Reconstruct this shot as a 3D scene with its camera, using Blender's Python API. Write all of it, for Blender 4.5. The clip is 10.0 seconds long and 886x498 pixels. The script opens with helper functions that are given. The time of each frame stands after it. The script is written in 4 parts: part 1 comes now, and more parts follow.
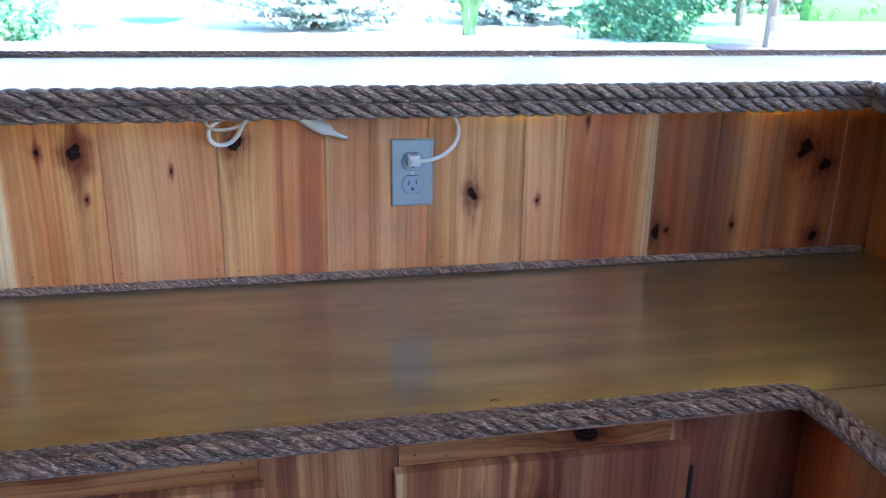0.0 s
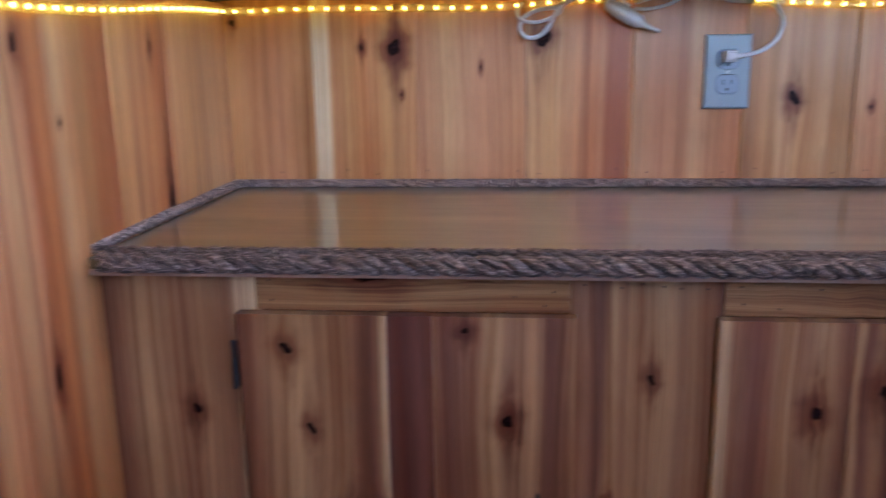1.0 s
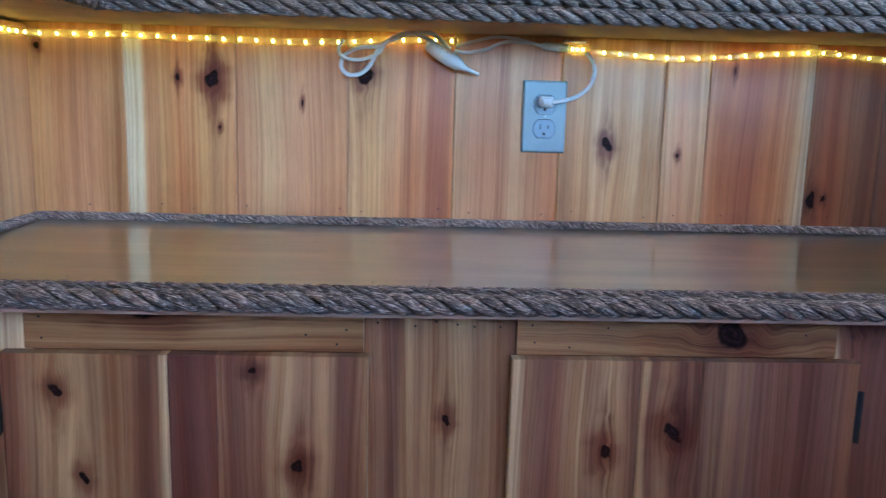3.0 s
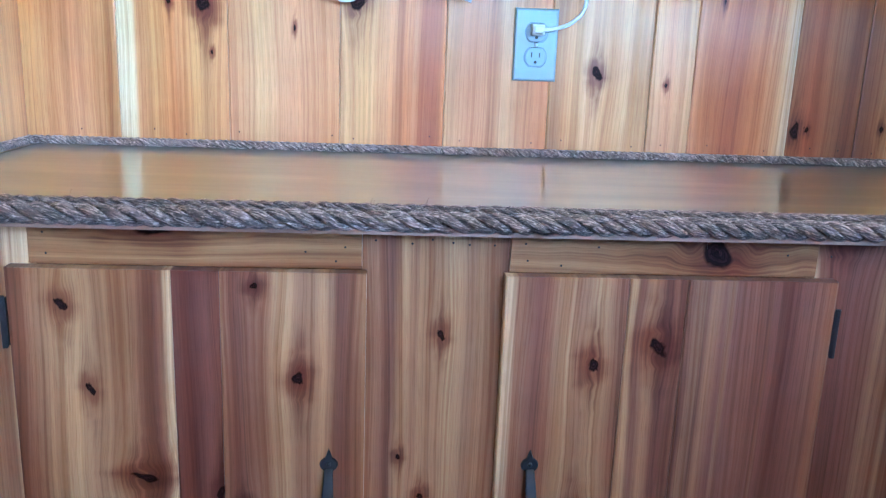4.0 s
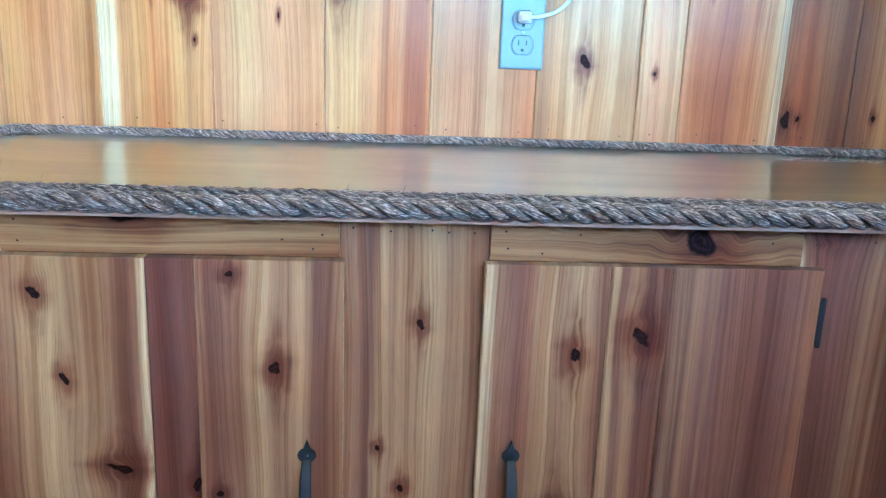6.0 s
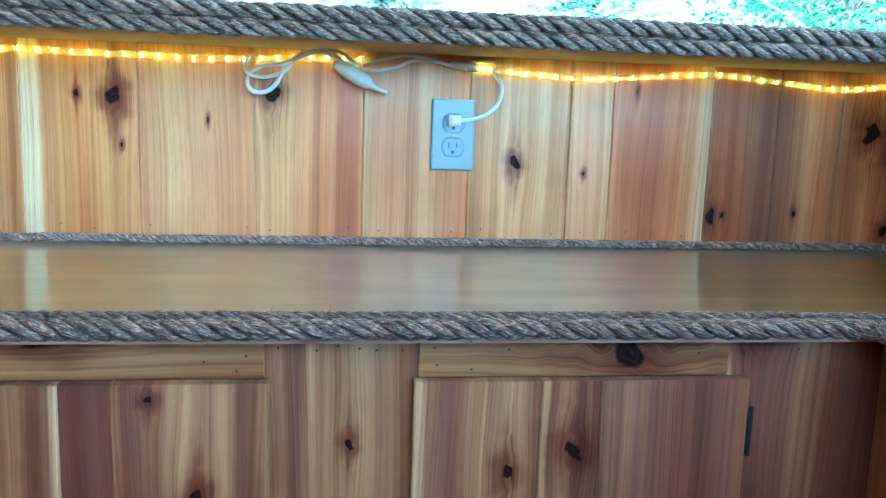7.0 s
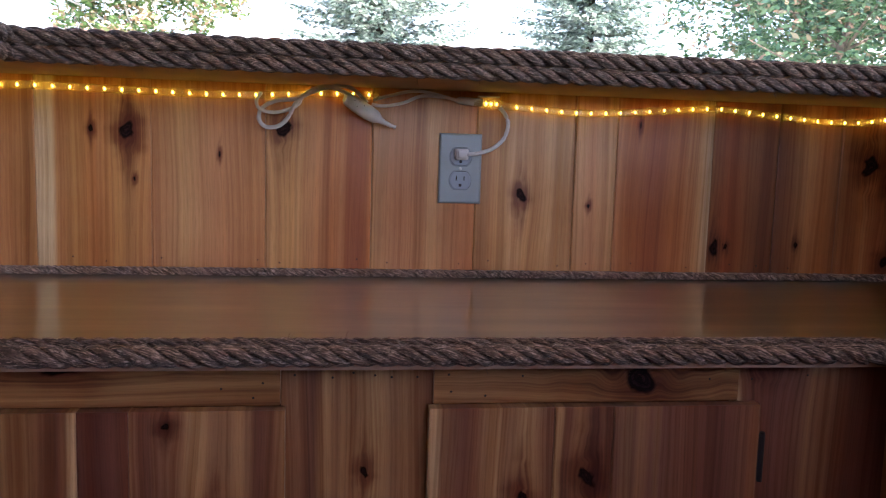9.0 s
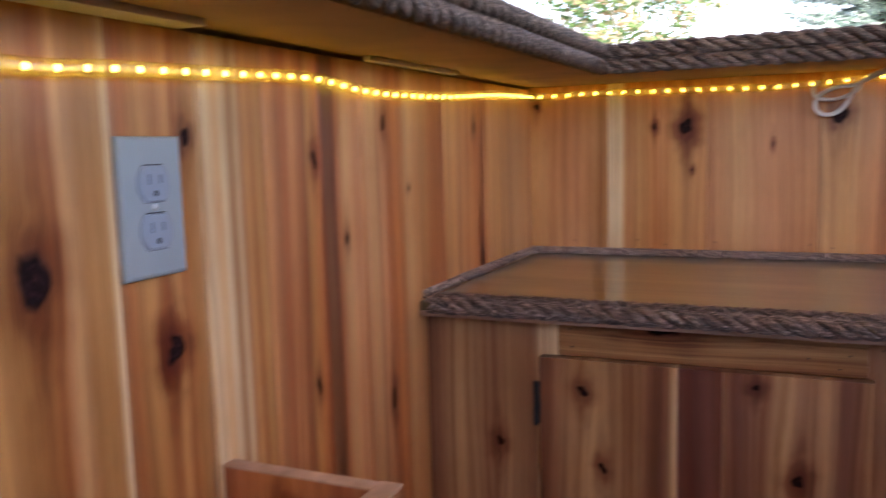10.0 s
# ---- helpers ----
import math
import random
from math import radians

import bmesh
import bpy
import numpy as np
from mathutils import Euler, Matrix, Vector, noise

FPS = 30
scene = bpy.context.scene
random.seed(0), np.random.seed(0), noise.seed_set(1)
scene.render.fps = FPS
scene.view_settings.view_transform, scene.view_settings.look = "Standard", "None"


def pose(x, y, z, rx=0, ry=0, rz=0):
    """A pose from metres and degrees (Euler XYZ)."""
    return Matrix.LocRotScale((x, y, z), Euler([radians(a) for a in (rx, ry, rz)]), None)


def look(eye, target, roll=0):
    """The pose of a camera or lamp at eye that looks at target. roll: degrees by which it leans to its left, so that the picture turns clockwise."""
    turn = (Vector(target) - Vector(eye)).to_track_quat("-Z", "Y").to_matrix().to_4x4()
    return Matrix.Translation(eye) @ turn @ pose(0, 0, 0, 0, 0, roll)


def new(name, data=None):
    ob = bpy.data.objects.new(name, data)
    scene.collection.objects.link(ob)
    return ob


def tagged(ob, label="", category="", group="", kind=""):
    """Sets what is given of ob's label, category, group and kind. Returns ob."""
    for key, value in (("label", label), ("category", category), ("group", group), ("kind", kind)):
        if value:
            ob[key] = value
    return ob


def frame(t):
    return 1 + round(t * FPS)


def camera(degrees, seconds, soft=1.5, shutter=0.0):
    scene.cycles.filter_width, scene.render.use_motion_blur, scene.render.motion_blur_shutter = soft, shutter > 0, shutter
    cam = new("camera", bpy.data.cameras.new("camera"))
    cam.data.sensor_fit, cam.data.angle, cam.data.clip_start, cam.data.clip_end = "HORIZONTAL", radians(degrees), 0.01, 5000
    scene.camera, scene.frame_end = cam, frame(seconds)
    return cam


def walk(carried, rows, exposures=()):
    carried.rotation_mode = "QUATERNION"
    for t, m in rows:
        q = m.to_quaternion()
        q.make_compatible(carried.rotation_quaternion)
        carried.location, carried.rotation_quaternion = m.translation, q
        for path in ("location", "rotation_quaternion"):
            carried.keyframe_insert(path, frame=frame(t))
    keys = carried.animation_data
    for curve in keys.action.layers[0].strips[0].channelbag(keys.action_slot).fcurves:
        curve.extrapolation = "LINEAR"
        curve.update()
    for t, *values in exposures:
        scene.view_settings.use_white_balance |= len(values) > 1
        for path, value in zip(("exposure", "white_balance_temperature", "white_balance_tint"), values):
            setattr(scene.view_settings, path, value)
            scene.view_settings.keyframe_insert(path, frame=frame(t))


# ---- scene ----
cam = camera(55.8, 10.0, soft=1.2, shutter=0.2)
PATH = [
    (0, (0.301, 0.230, 1.359), (0.687, 2.094, 0.744), 0.9),
    (0.3, (0.311, 0.262, 1.237), (0.606, 2.181, 0.759), 1.0),
    (0.5, (0.303, 0.268, 1.173), (0.545, 2.195, 0.697), 1.3),
    (0.7, (0.282, 0.245, 1.136), (0.404, 2.187, 0.67), 0.9),
    (1, (0.222, 0.206, 1.083), (0.014, 2.143, 0.63), -1.0),
    (1.2, (0.187, 0.173, 1.073), (-0.29, 2.069, 0.652), -2.0),
    (1.5, (0.14, 0.131, 1.089), (-0.555, 1.957, 0.663), -1.8),
    (1.8, (0.123, 0.119, 1.097), (-0.592, 1.938, 0.675), -0.2),
    (2, (0.13, 0.119, 1.096), (-0.563, 1.955, 0.711), 0.2),
    (2.2, (0.161, 0.136, 1.1), (-0.446, 2.003, 0.719), 0.4),
    (2.5, (0.237, 0.188, 1.085), (-0.159, 2.115, 0.725), 0.6),
    (2.7, (0.278, 0.215, 1.059), (0.07, 2.178, 0.735), 0.7),
    (3, (0.31, 0.231, 1.069), (0.397, 2.199, 0.722), 1.5),
    (3.2, (0.31, 0.23, 1.068), (0.437, 2.195, 0.714), 1.3),
    (4.3, (0.288, 0.199, 1.036), (0.424, 2.129, 0.53), 2.4),
    (4.5, (0.293, 0.208, 1.029), (0.42, 2.141, 0.532), 2.2),
    (5, (0.29, 0.213, 1.031), (0.438, 2.143, 0.528), 2.7),
    (6.3, (0.325, 0.217, 1.041), (0.461, 2.154, 0.564), 2.0),
    (6.5, (0.329, 0.225, 1.046), (0.489, 2.17, 0.609), 2.0),
    (7, (0.337, 0.231, 1.087), (0.597, 2.187, 0.762), 1.9),
    (7.5, (0.336, 0.222, 1.091), (0.612, 2.19, 0.864), 1.6),
    (8, (0.331, 0.226, 1.078), (0.611, 2.195, 0.866), 1.6),
    (8.5, (0.329, 0.23, 1.078), (0.617, 2.196, 0.85), 1.7),
    (9, (0.316, 0.216, 1.076), (0.584, 2.184, 0.845), 1.7),
    (9.2, (0.3, 0.204, 1.073), (0.44, 2.185, 0.841), 1.2),
    (9.5, (0.258, 0.162, 1.082), (0.073, 2.139, 0.845), -0.4),
    (9.8, (0.222, 0.112, 1.08), (-0.316, 2.024, 0.854), -1.5),
    (10, (0.209, 0.08, 1.072), (-0.604, 1.891, 0.828), -1.5),
]
EXPOSURES = [(0.0, 3.7, 5200, 9), (0.3, 2.7, 5150, 10), (0.5, 2.45, 5500, 20), (0.8, 3.05, 5450, 20), (1.2, 3.7, 5400, 18), (1.8, 3.9, 5250, 8), (2.5, 4.0, 4600, -2), (3.2, 3.85, 4500, -2),
             (4.3, 5.05, 4300, -6), (5.2, 5.05, 4300, -12), (6.3, 5.0, 4250, -18), (7.0, 4.65, 4250, -22), (7.5, 3.45, 5000, 2), (8.0, 2.25, 6100, 16), (9.0, 2.75, 6700, 28), (9.5, 3.1, 6600, 24), (10.0, 3.1, 6900, 28)]
walk(cam, [(t, look(eye, target, roll)) for t, eye, target, roll in PATH], EXPOSURES)

# ---- light ----
SUN_ELEVATION, SUN_AZIMUTH = 52, 140      # azimuth clockwise from +y
world = bpy.data.worlds.new("sky")
scene.world = world
world.use_nodes = True
wn = world.node_tree.nodes
sky = wn.new("ShaderNodeTexSky")
sky.sky_type, sky.sun_disc = "NISHITA", False
sky.sun_elevation, sky.sun_rotation = radians(SUN_ELEVATION), radians(SUN_AZIMUTH)
wn["Background"].inputs["Strength"].default_value = 0.14
world.node_tree.links.new(sky.outputs["Color"], wn["Background"].inputs["Color"])
sun_data = bpy.data.lights.new("sun", "SUN")
sun_data.energy, sun_data.angle, sun_data.color = 4.5, radians(0.5), (1.0, 0.95, 0.87)
sun = new("sun", sun_data)
ce = math.cos(radians(SUN_ELEVATION))
sun_way = Vector((ce * math.sin(radians(SUN_AZIMUTH)), ce * math.cos(radians(SUN_AZIMUTH)), math.sin(radians(SUN_ELEVATION))))
sun.matrix_basis = look(sun_way * 50, (0, 0, 0))


# ---- materials ----
class Nodes:
    """Short hand for building one node material."""

    def __init__(self, name):
        self.mat = bpy.data.materials.new(name)
        self.mat.use_nodes = True
        self.tree = self.mat.node_tree
        self.bsdf = self.tree.nodes["Principled BSDF"]

    def add(self, kind, **inputs):
        node = self.tree.nodes.new(kind)
        for key, value in inputs.items():
            node.inputs[key].default_value = value
        return node

    def link(self, a, b):
        self.tree.links.new(a, b)

    def attr(self, name):
        node = self.add("ShaderNodeAttribute")
        node.attribute_name = name
        return node

    def scaled(self, vector, scale):
        node = self.add("ShaderNodeVectorMath")
        node.operation = "MULTIPLY"
        node.inputs[1].default_value = scale
        self.link(vector, node.inputs[0])
        return node.outputs[0]

    def noise(self, vector, scale=1.0, detail=3.0, rough=0.5):
        node = self.add("ShaderNodeTexNoise", Scale=scale, Detail=detail, Roughness=rough)
        if vector is not None:
            self.link(vector, node.inputs["Vector"])
        return node.outputs["Fac"]

    def ramp(self, fac, stops):
        node = self.add("ShaderNodeValToRGB")
        while len(node.color_ramp.elements) < len(stops):
            node.color_ramp.elements.new(0.5)
        for e, (p, c) in zip(node.color_ramp.elements, stops):
            e.position, e.color = p, (*c, 1) if len(c) == 3 else c
        self.link(fac, node.inputs["Fac"])
        return node.outputs["Color"]

    def grey(self, fac, stops):
        return self.ramp(fac, [(p, (v, v, v)) for p, v in stops])

    def mix(self, a, b, fac, blend="MIX"):
        node = self.add("ShaderNodeMix")
        node.data_type, node.blend_type = "RGBA", blend
        for value, k in ((fac, 0), (a, 6), (b, 7)):
            if isinstance(value, (int, float)):
                node.inputs[k].default_value = value
            elif isinstance(value, tuple):
                node.inputs[k].default_value = (*value, 1)
            else:
                self.link(value, node.inputs[k])
        return node.outputs[2]

    def bump(self, height, strength, distance=0.001, normal=None):
        node = self.add("ShaderNodeBump", Strength=strength, Distance=distance)
        self.link(height, node.inputs["Height"])
        if normal is not None:
            self.link(normal, node.inputs["Normal"])
        return node.outputs["Normal"]

    def coords(self, kind="Object"):
        return self.add("ShaderNodeTexCoord").outputs[kind]

    def set(self, color=None, rough=None, normal=None, **values):
        for value, key in ((color, "Base Color"), (rough, "Roughness"), (normal, "Normal")):
            if value is None:
                continue
            if isinstance(value, (int, float)):
                self.bsdf.inputs[key].default_value = value
            elif isinstance(value, tuple):
                self.bsdf.inputs[key].default_value = (*value, 1)
            else:
                self.link(value, self.bsdf.inputs[key])
        for key, value in values.items():
            self.bsdf.inputs[key.replace("_", " ")].default_value = value
        return self.mat


def cedar_material(name="oiled_cedar", banding=0.62, lines=0.34, stain=(0.26, 0.085, 0.045), heart_size=1.0):
    """Oiled cedar: the plank's own tone, soft streaks and growth lines that flow round its knots."""
    n = Nodes(name)
    grain, tone = n.attr("grain").outputs["Vector"], n.attr("tone").outputs["Color"]
    halo, away = n.attr("halo").outputs["Fac"], n.attr("away").outputs["Fac"]
    place = n.attr("knot_place").outputs["Vector"]
    # a slow drift of the growth lines gives arched, cathedral-like figure
    drift = n.add("ShaderNodeVectorMath")
    drift.operation = "MULTIPLY_ADD"
    drift.inputs[1].default_value = (0.034, 0.0, 0.0)
    wave = n.noise(n.scaled(grain, (9, 2.0, 1)), detail=1.0)
    n.link(wave, drift.inputs[0]), n.link(grain, drift.inputs[2])
    figure = drift.outputs[0]
    streak = n.noise(n.scaled(grain, (44, 0.7, 1)), detail=2.0)
    band = n.noise(n.scaled(figure, (130, 0.6, 1)), detail=2.0)
    line = n.noise(n.scaled(figure, (430, 1.0, 1)), detail=2.0, rough=0.55)
    pore = n.noise(n.scaled(grain, (1300, 30, 1)), detail=2.0)
    cloud = n.noise(n.scaled(grain, (9, 3.5, 1)), detail=4.0)
    color = n.mix(tone, n.mix(tone, (0.19, 0.050, 0.020), 0.50), n.grey(streak, [(0.52, 0), (0.68, 0.7)]))
    color = n.mix(color, n.mix(tone, (0.84, 0.58, 0.28), 0.40), n.grey(streak, [(0.28, 0.45), (0.43, 0)]))
    color = n.mix(color, n.ramp(band, [(0.32, (0.72, 0.57, 0.46)), (0.5, (1, 1, 1)), (0.68, (1.14, 1.12, 1.07))]), banding, "MULTIPLY")
    color = n.mix(color, n.ramp(line, [(0.30, (0.50, 0.36, 0.28)), (0.44, (0.90, 0.84, 0.78)), (0.52, (1.02, 1.02, 1.02)), (0.75, (1.10, 1.10, 1.08))]), lines, "MULTIPLY")
    color = n.mix(color, n.ramp(pore, [(0.34, (0.55, 0.42, 0.34)), (0.48, (1, 1, 1))]), 0.34, "MULTIPLY")
    color = n.mix(color, n.ramp(cloud, [(0.3, (0.70, 0.58, 0.50)), (0.7, (1.14, 1.13, 1.10))]), 0.75, "MULTIPLY")
    # the stained wood round a knot, broken up by the grain
    spread = n.mix(halo, n.grey(cloud, [(0.30, 0.55), (0.70, 1.35)]), 1.0, "MULTIPLY")
    spread = n.mix(spread, n.grey(line, [(0.35, 1.35), (0.65, 0.75)]), 1.0, "MULTIPLY")
    color = n.mix(color, n.mix(color, stain, 1.0, "MULTIPLY"), n.grey(spread, [(0.06, 0), (0.45, 0.75), (0.9, 1.0)]))
    # the knot itself: a black rim round a dark red-brown, ringed and cracked heart
    wobble = n.add("ShaderNodeTexNoise", Scale=1.3, Detail=2.0)
    n.link(place, wobble.inputs["Vector"])
    shift = n.add("ShaderNodeVectorMath")
    shift.operation = "MULTIPLY_ADD"
    shift.inputs[1].default_value = (0.75, 0.75, 0.0)
    n.link(wobble.outputs["Color"], shift.inputs[0]), n.link(place, shift.inputs[2])
    centred = n.add("ShaderNodeVectorMath")
    centred.operation = "SUBTRACT"
    centred.inputs[1].default_value = (0.375, 0.375, 0.0)
    n.link(shift.outputs[0], centred.inputs[0])
    flat = n.scaled(centred.outputs[0], (1 / heart_size, 1 / heart_size, 0))
    size = n.add("ShaderNodeVectorMath")
    size.operation = "LENGTH"
    n.link(flat, size.inputs[0])
    radius = size.outputs["Value"]
    near = n.grey(away, [(0.02, 1), (0.25, 0)])
    core = n.mix(n.grey(radius, [(0.74, 1), (1.12, 0)]), near, 1.0, "MULTIPLY")
    rings = n.add("ShaderNodeTexNoise", Scale=1.0, Detail=3.0)
    rings.noise_dimensions = "1D"
    stretch = n.add("ShaderNodeMath")
    stretch.operation = "MULTIPLY"
    stretch.inputs[1].default_value = 9.0
    n.link(radius, stretch.inputs[0]), n.link(stretch.outputs[0], rings.inputs["W"])
    heart = n.ramp(rings.outputs["Fac"], [(0.40, (0.008, 0.004, 0.005)), (0.56, (0.026, 0.010, 0.011)), (0.76, (0.095, 0.034, 0.028))])
    crack = n.noise(n.scaled(flat, (2.2, 2.2, 1)), detail=3.0, rough=0.7)
    heart = n.mix(heart, (0.008, 0.005, 0.005), n.grey(crack, [(0.50, 0), (0.60, 0.9)]))
    heart = n.mix(heart, (0.012, 0.006, 0.006), n.grey(radius, [(0.48, 0), (0.66, 0.9)]))
    color = n.mix(color, heart, core)
    normal = n.bump(line, 0.25, 0.0006)
    normal = n.bump(cloud, 0.25, 0.003, normal)
    normal = n.bump(pore, 0.25, 0.0005, normal)
    shine = n.mix((0.4, 0.4, 0.4), (0.08, 0.08, 0.08), core)
    n.link(shine, n.bsdf.inputs["Specular IOR Level"])
    gloss = n.mix(n.grey(cloud, [(0.3, 0.28), (0.7, 0.44)]), n.grey(crack, [(0.4, 0.65), (0.6, 0.9)]), core)
    return n.set(color, gloss, normal)


def counter_material():
    """Brown stained wood, blotched along the grain, under a clear gloss varnish."""
    n = Nodes("varnished_counter")
    p = n.coords()
    grain = n.noise(n.scaled(p, (1.3, 24, 1)), detail=3)
    blotch = n.noise(n.scaled(p, (5.5, 13, 1)), detail=4, rough=0.6)
    line = n.noise(n.scaled(p, (4, 230, 1)), detail=2)
    color = n.ramp(grain, [(0.25, (0.084, 0.062, 0.030)), (0.5, (0.134, 0.104, 0.054)), (0.78, (0.195, 0.156, 0.086))])
    color = n.mix(color, n.ramp(blotch, [(0.32, (0.58, 0.50, 0.44)), (0.5, (1, 1, 1)), (0.7, (1.2, 1.2, 1.16))]), 0.8, "MULTIPLY")
    color = n.mix(color, n.grey(line, [(0.3, 0.78), (0.6, 1.06)]), 0.6, "MULTIPLY")
    return n.set(color, 0.28, None, Coat_Weight=1.0, Coat_Roughness=0.12, Coat_IOR=1.75, Coat_Tint=(0.98, 0.97, 0.86, 1.0), Specular_IOR_Level=0.7)


def bar_material():
    """Pale, slightly uneven tone with faint lines for the bar top."""
    n = Nodes("pale_bar_top")
    p = n.coords()
    smear = n.noise(n.scaled(p, (5, 5, 1)), detail=4)
    color = n.ramp(smear, [(0.3, (0.52, 0.50, 0.47)), (0.7, (0.68, 0.66, 0.62))])
    color = n.mix(color, n.grey(n.noise(n.scaled(p, (4, 150, 8)), detail=2), [(0.3, 0.86), (0.55, 1.0)]), 0.6, "MULTIPLY")
    return n.set(color, n.grey(smear, [(0.3, 0.32), (0.7, 0.48)]), n.bump(smear, 0.05, 0.002))


def rope_material(name="manila_rope", light=1.15, fleck_mix=0.75):
    """Dark tarred manila: fine fibres that run along each strand, with pale and dark flecks that also paint in glints
    and groove shade.
    """
    n = Nodes(name)
    fibre = n.attr("fibre").outputs["Vector"]
    yarn = n.noise(n.scaled(fibre, (30, 50, 50)), detail=3, rough=0.65)
    hair = n.noise(n.scaled(fibre, (60, 90, 90)), detail=3, rough=0.6)
    fleck = n.noise(n.scaled(fibre, (125, 55, 55)), detail=2, rough=0.6)
    patch = n.noise(n.scaled(fibre, (26, 4, 4)), detail=2)
    color = n.ramp(yarn, [(0.34, (0.030, 0.022, 0.020)), (0.46, (0.085, 0.062, 0.053)), (0.57, (0.165, 0.126, 0.106)), (0.70, (0.32, 0.262, 0.225))])
    color = n.mix(color, n.grey(hair, [(0.32, 0.25), (0.50, 0.85), (0.66, 1.7)]), 0.9, "MULTIPLY")
    color = n.mix(color, n.grey(patch, [(0.3, 0.5), (0.7, 1.35)]), 0.9, "MULTIPLY")
    # pale fibre flecks double as highlights, dark ones as shade between yarns
    color = n.mix(color, (0.50, 0.42, 0.37), n.grey(fleck, [(0.54, 0), (0.65, fleck_mix)]))
    color = n.mix(color, (0.012, 0.009, 0.009), n.grey(fleck, [(0.33, fleck_mix), (0.43, 0)]))
    color = n.mix(color, (1.02 * light, 0.94 * light, 0.92 * light), 1.0, "MULTIPLY")
    normal = n.bump(hair, 0.9, 0.0016, n.bump(fleck, 0.6, 0.0015, n.bump(yarn, 0.8, 0.003)))
    return n.set(color, 0.55, normal, Specular_IOR_Level=0.5)


def plain(name, color, rough=0.5, vary=0.15, scale=30.0, metal=0.0, bump=0.1, depth=0.001):
    n = Nodes(name)
    fac = n.noise(n.scaled(n.coords(), (scale, scale, scale)), detail=4)
    fine = n.noise(n.scaled(n.coords(), (scale * 9, scale * 9, scale * 9)), detail=2)
    c = n.mix(color, n.grey(fac, [(0.3, 1 - vary), (0.7, 1 + vary)]), 1.0, "MULTIPLY")
    return n.set(c, n.grey(fac, [(0.3, max(rough - 0.08, 0.03)), (0.7, rough + 0.08)]), n.bump(fine, bump, depth), Metallic=metal)


def clear_tube():
    """Clear soft plastic, slightly yellowed: mostly see-through with a gloss."""
    n = Nodes("clear_tube")
    t = n.add("ShaderNodeBsdfTransparent", Color=(1.0, 0.95, 0.74, 1))
    g = n.add("ShaderNodeBsdfGlossy", Color=(1, 1, 1, 1), Roughness=0.4)
    d = n.add("ShaderNodeBsdfTranslucent", Color=(0.98, 0.93, 0.42, 1))
    m1, m2 = n.add("ShaderNodeMixShader", Fac=0.10), n.add("ShaderNodeMixShader", Fac=0.13)
    n.link(t.outputs[0], m1.inputs[1]), n.link(d.outputs[0], m1.inputs[2])
    n.link(m1.outputs[0], m2.inputs[1]), n.link(g.outputs[0], m2.inputs[2])
    n.link(m2.outputs[0], n.tree.nodes["Material Output"].inputs["Surface"])
    return n.mat


def glowing(name, color, strength):
    n = Nodes(name)
    return n.set(color, 0.4, Emission_Color=(*color, 1), Emission_Strength=strength)


def leaf_material(name, dark, light, warm, amount):
    n = Nodes(name)
    r = n.add("ShaderNodeNewGeometry").outputs["Random Per Island"]
    c = n.ramp(r, [(0.0, dark), (0.5, light), (1.0 - amount, light), (1.0, warm)])
    return n.set(c, 0.5, Specular_IOR_Level=0.4)


CEDAR, STREAKY_CEDAR = cedar_material(), cedar_material("streaky_cedar", 0.85, 0.5, (0.33, 0.135, 0.108), 0.76)
COUNTER, BAR, ROPE = counter_material(), bar_material(), rope_material()
# The same rope with its colour lifted to offset the shade in the wall joint.
BRIGHTENED_ROPE = rope_material("brightened_thin_rope", 1.9, 0.95)
# The counter's rope darkened, for the bar edge that faces away from the light.
SHADED_ROPE = rope_material("shaded_bar_rope", 0.78)
GREY_PLASTIC = plain("grey_plastic", (0.25, 0.295, 0.315), 0.38, 0.05, 20, bump=0.05)
SOCKET = plain("socket_plastic", (0.225, 0.272, 0.335), 0.35, 0.05, 20, bump=0.03)
RIM_GREY = plain("rim_shadow_grey", (0.09, 0.11, 0.15), 0.6, 0.1)
SLOT = plain("slot_black", (0.012, 0.012, 0.013), 0.6, 0.1)
BLACK_IRON = plain("black_iron", (0.008, 0.010, 0.014), 0.6, 0.2, 60, metal=0.0, bump=0.3)
WHITE_CABLE = plain("white_cable", (0.58, 0.57, 0.56), 0.42, 0.1, 40, bump=0.05)
PLUG_GREY = plain("clear_grey_plug", (0.55, 0.54, 0.54), 0.25, 0.1, 40)
STEEL = plain("steel", (0.5, 0.5, 0.5), 0.3, 0.1, 40, metal=1.0)
TUBE, BULB = clear_tube(), glowing("warm_bulb", (1.0, 0.79, 0.11), 2.5)
END_GRAIN = plain("weathered_cut_edge", (0.42, 0.27, 0.19), 0.7, 0.25, 40, bump=0.3)
STRIP = plain("pinkish_strip", (0.36, 0.215, 0.155), 0.5, 0.15, 30, bump=0.15)
POST_WOOD = plain("grey_post", (0.10, 0.095, 0.09), 0.7, 0.2, 8, bump=0.4, depth=0.003)
DECK = plain("deck_floor", (0.06, 0.045, 0.033), 0.7, 0.25, 6, bump=0.3)
RAW_BOARD = plain("raw_underside", (0.40, 0.24, 0.12), 0.75, 0.2, 9, bump=0.3)
ROOF_WOOD = plain("roof_boards", (0.30, 0.22, 0.15), 0.7, 0.2, 5, bump=0.2)
CONCRETE = plain("pale_concrete", (0.52, 0.50, 0.46), 0.85, 0.10, 1.5, bump=0.2, depth=0.004)
GRASS = plain("lawn", (0.07, 0.16, 0.035), 0.8, 0.35, 1.2, bump=0.6, depth=0.05)
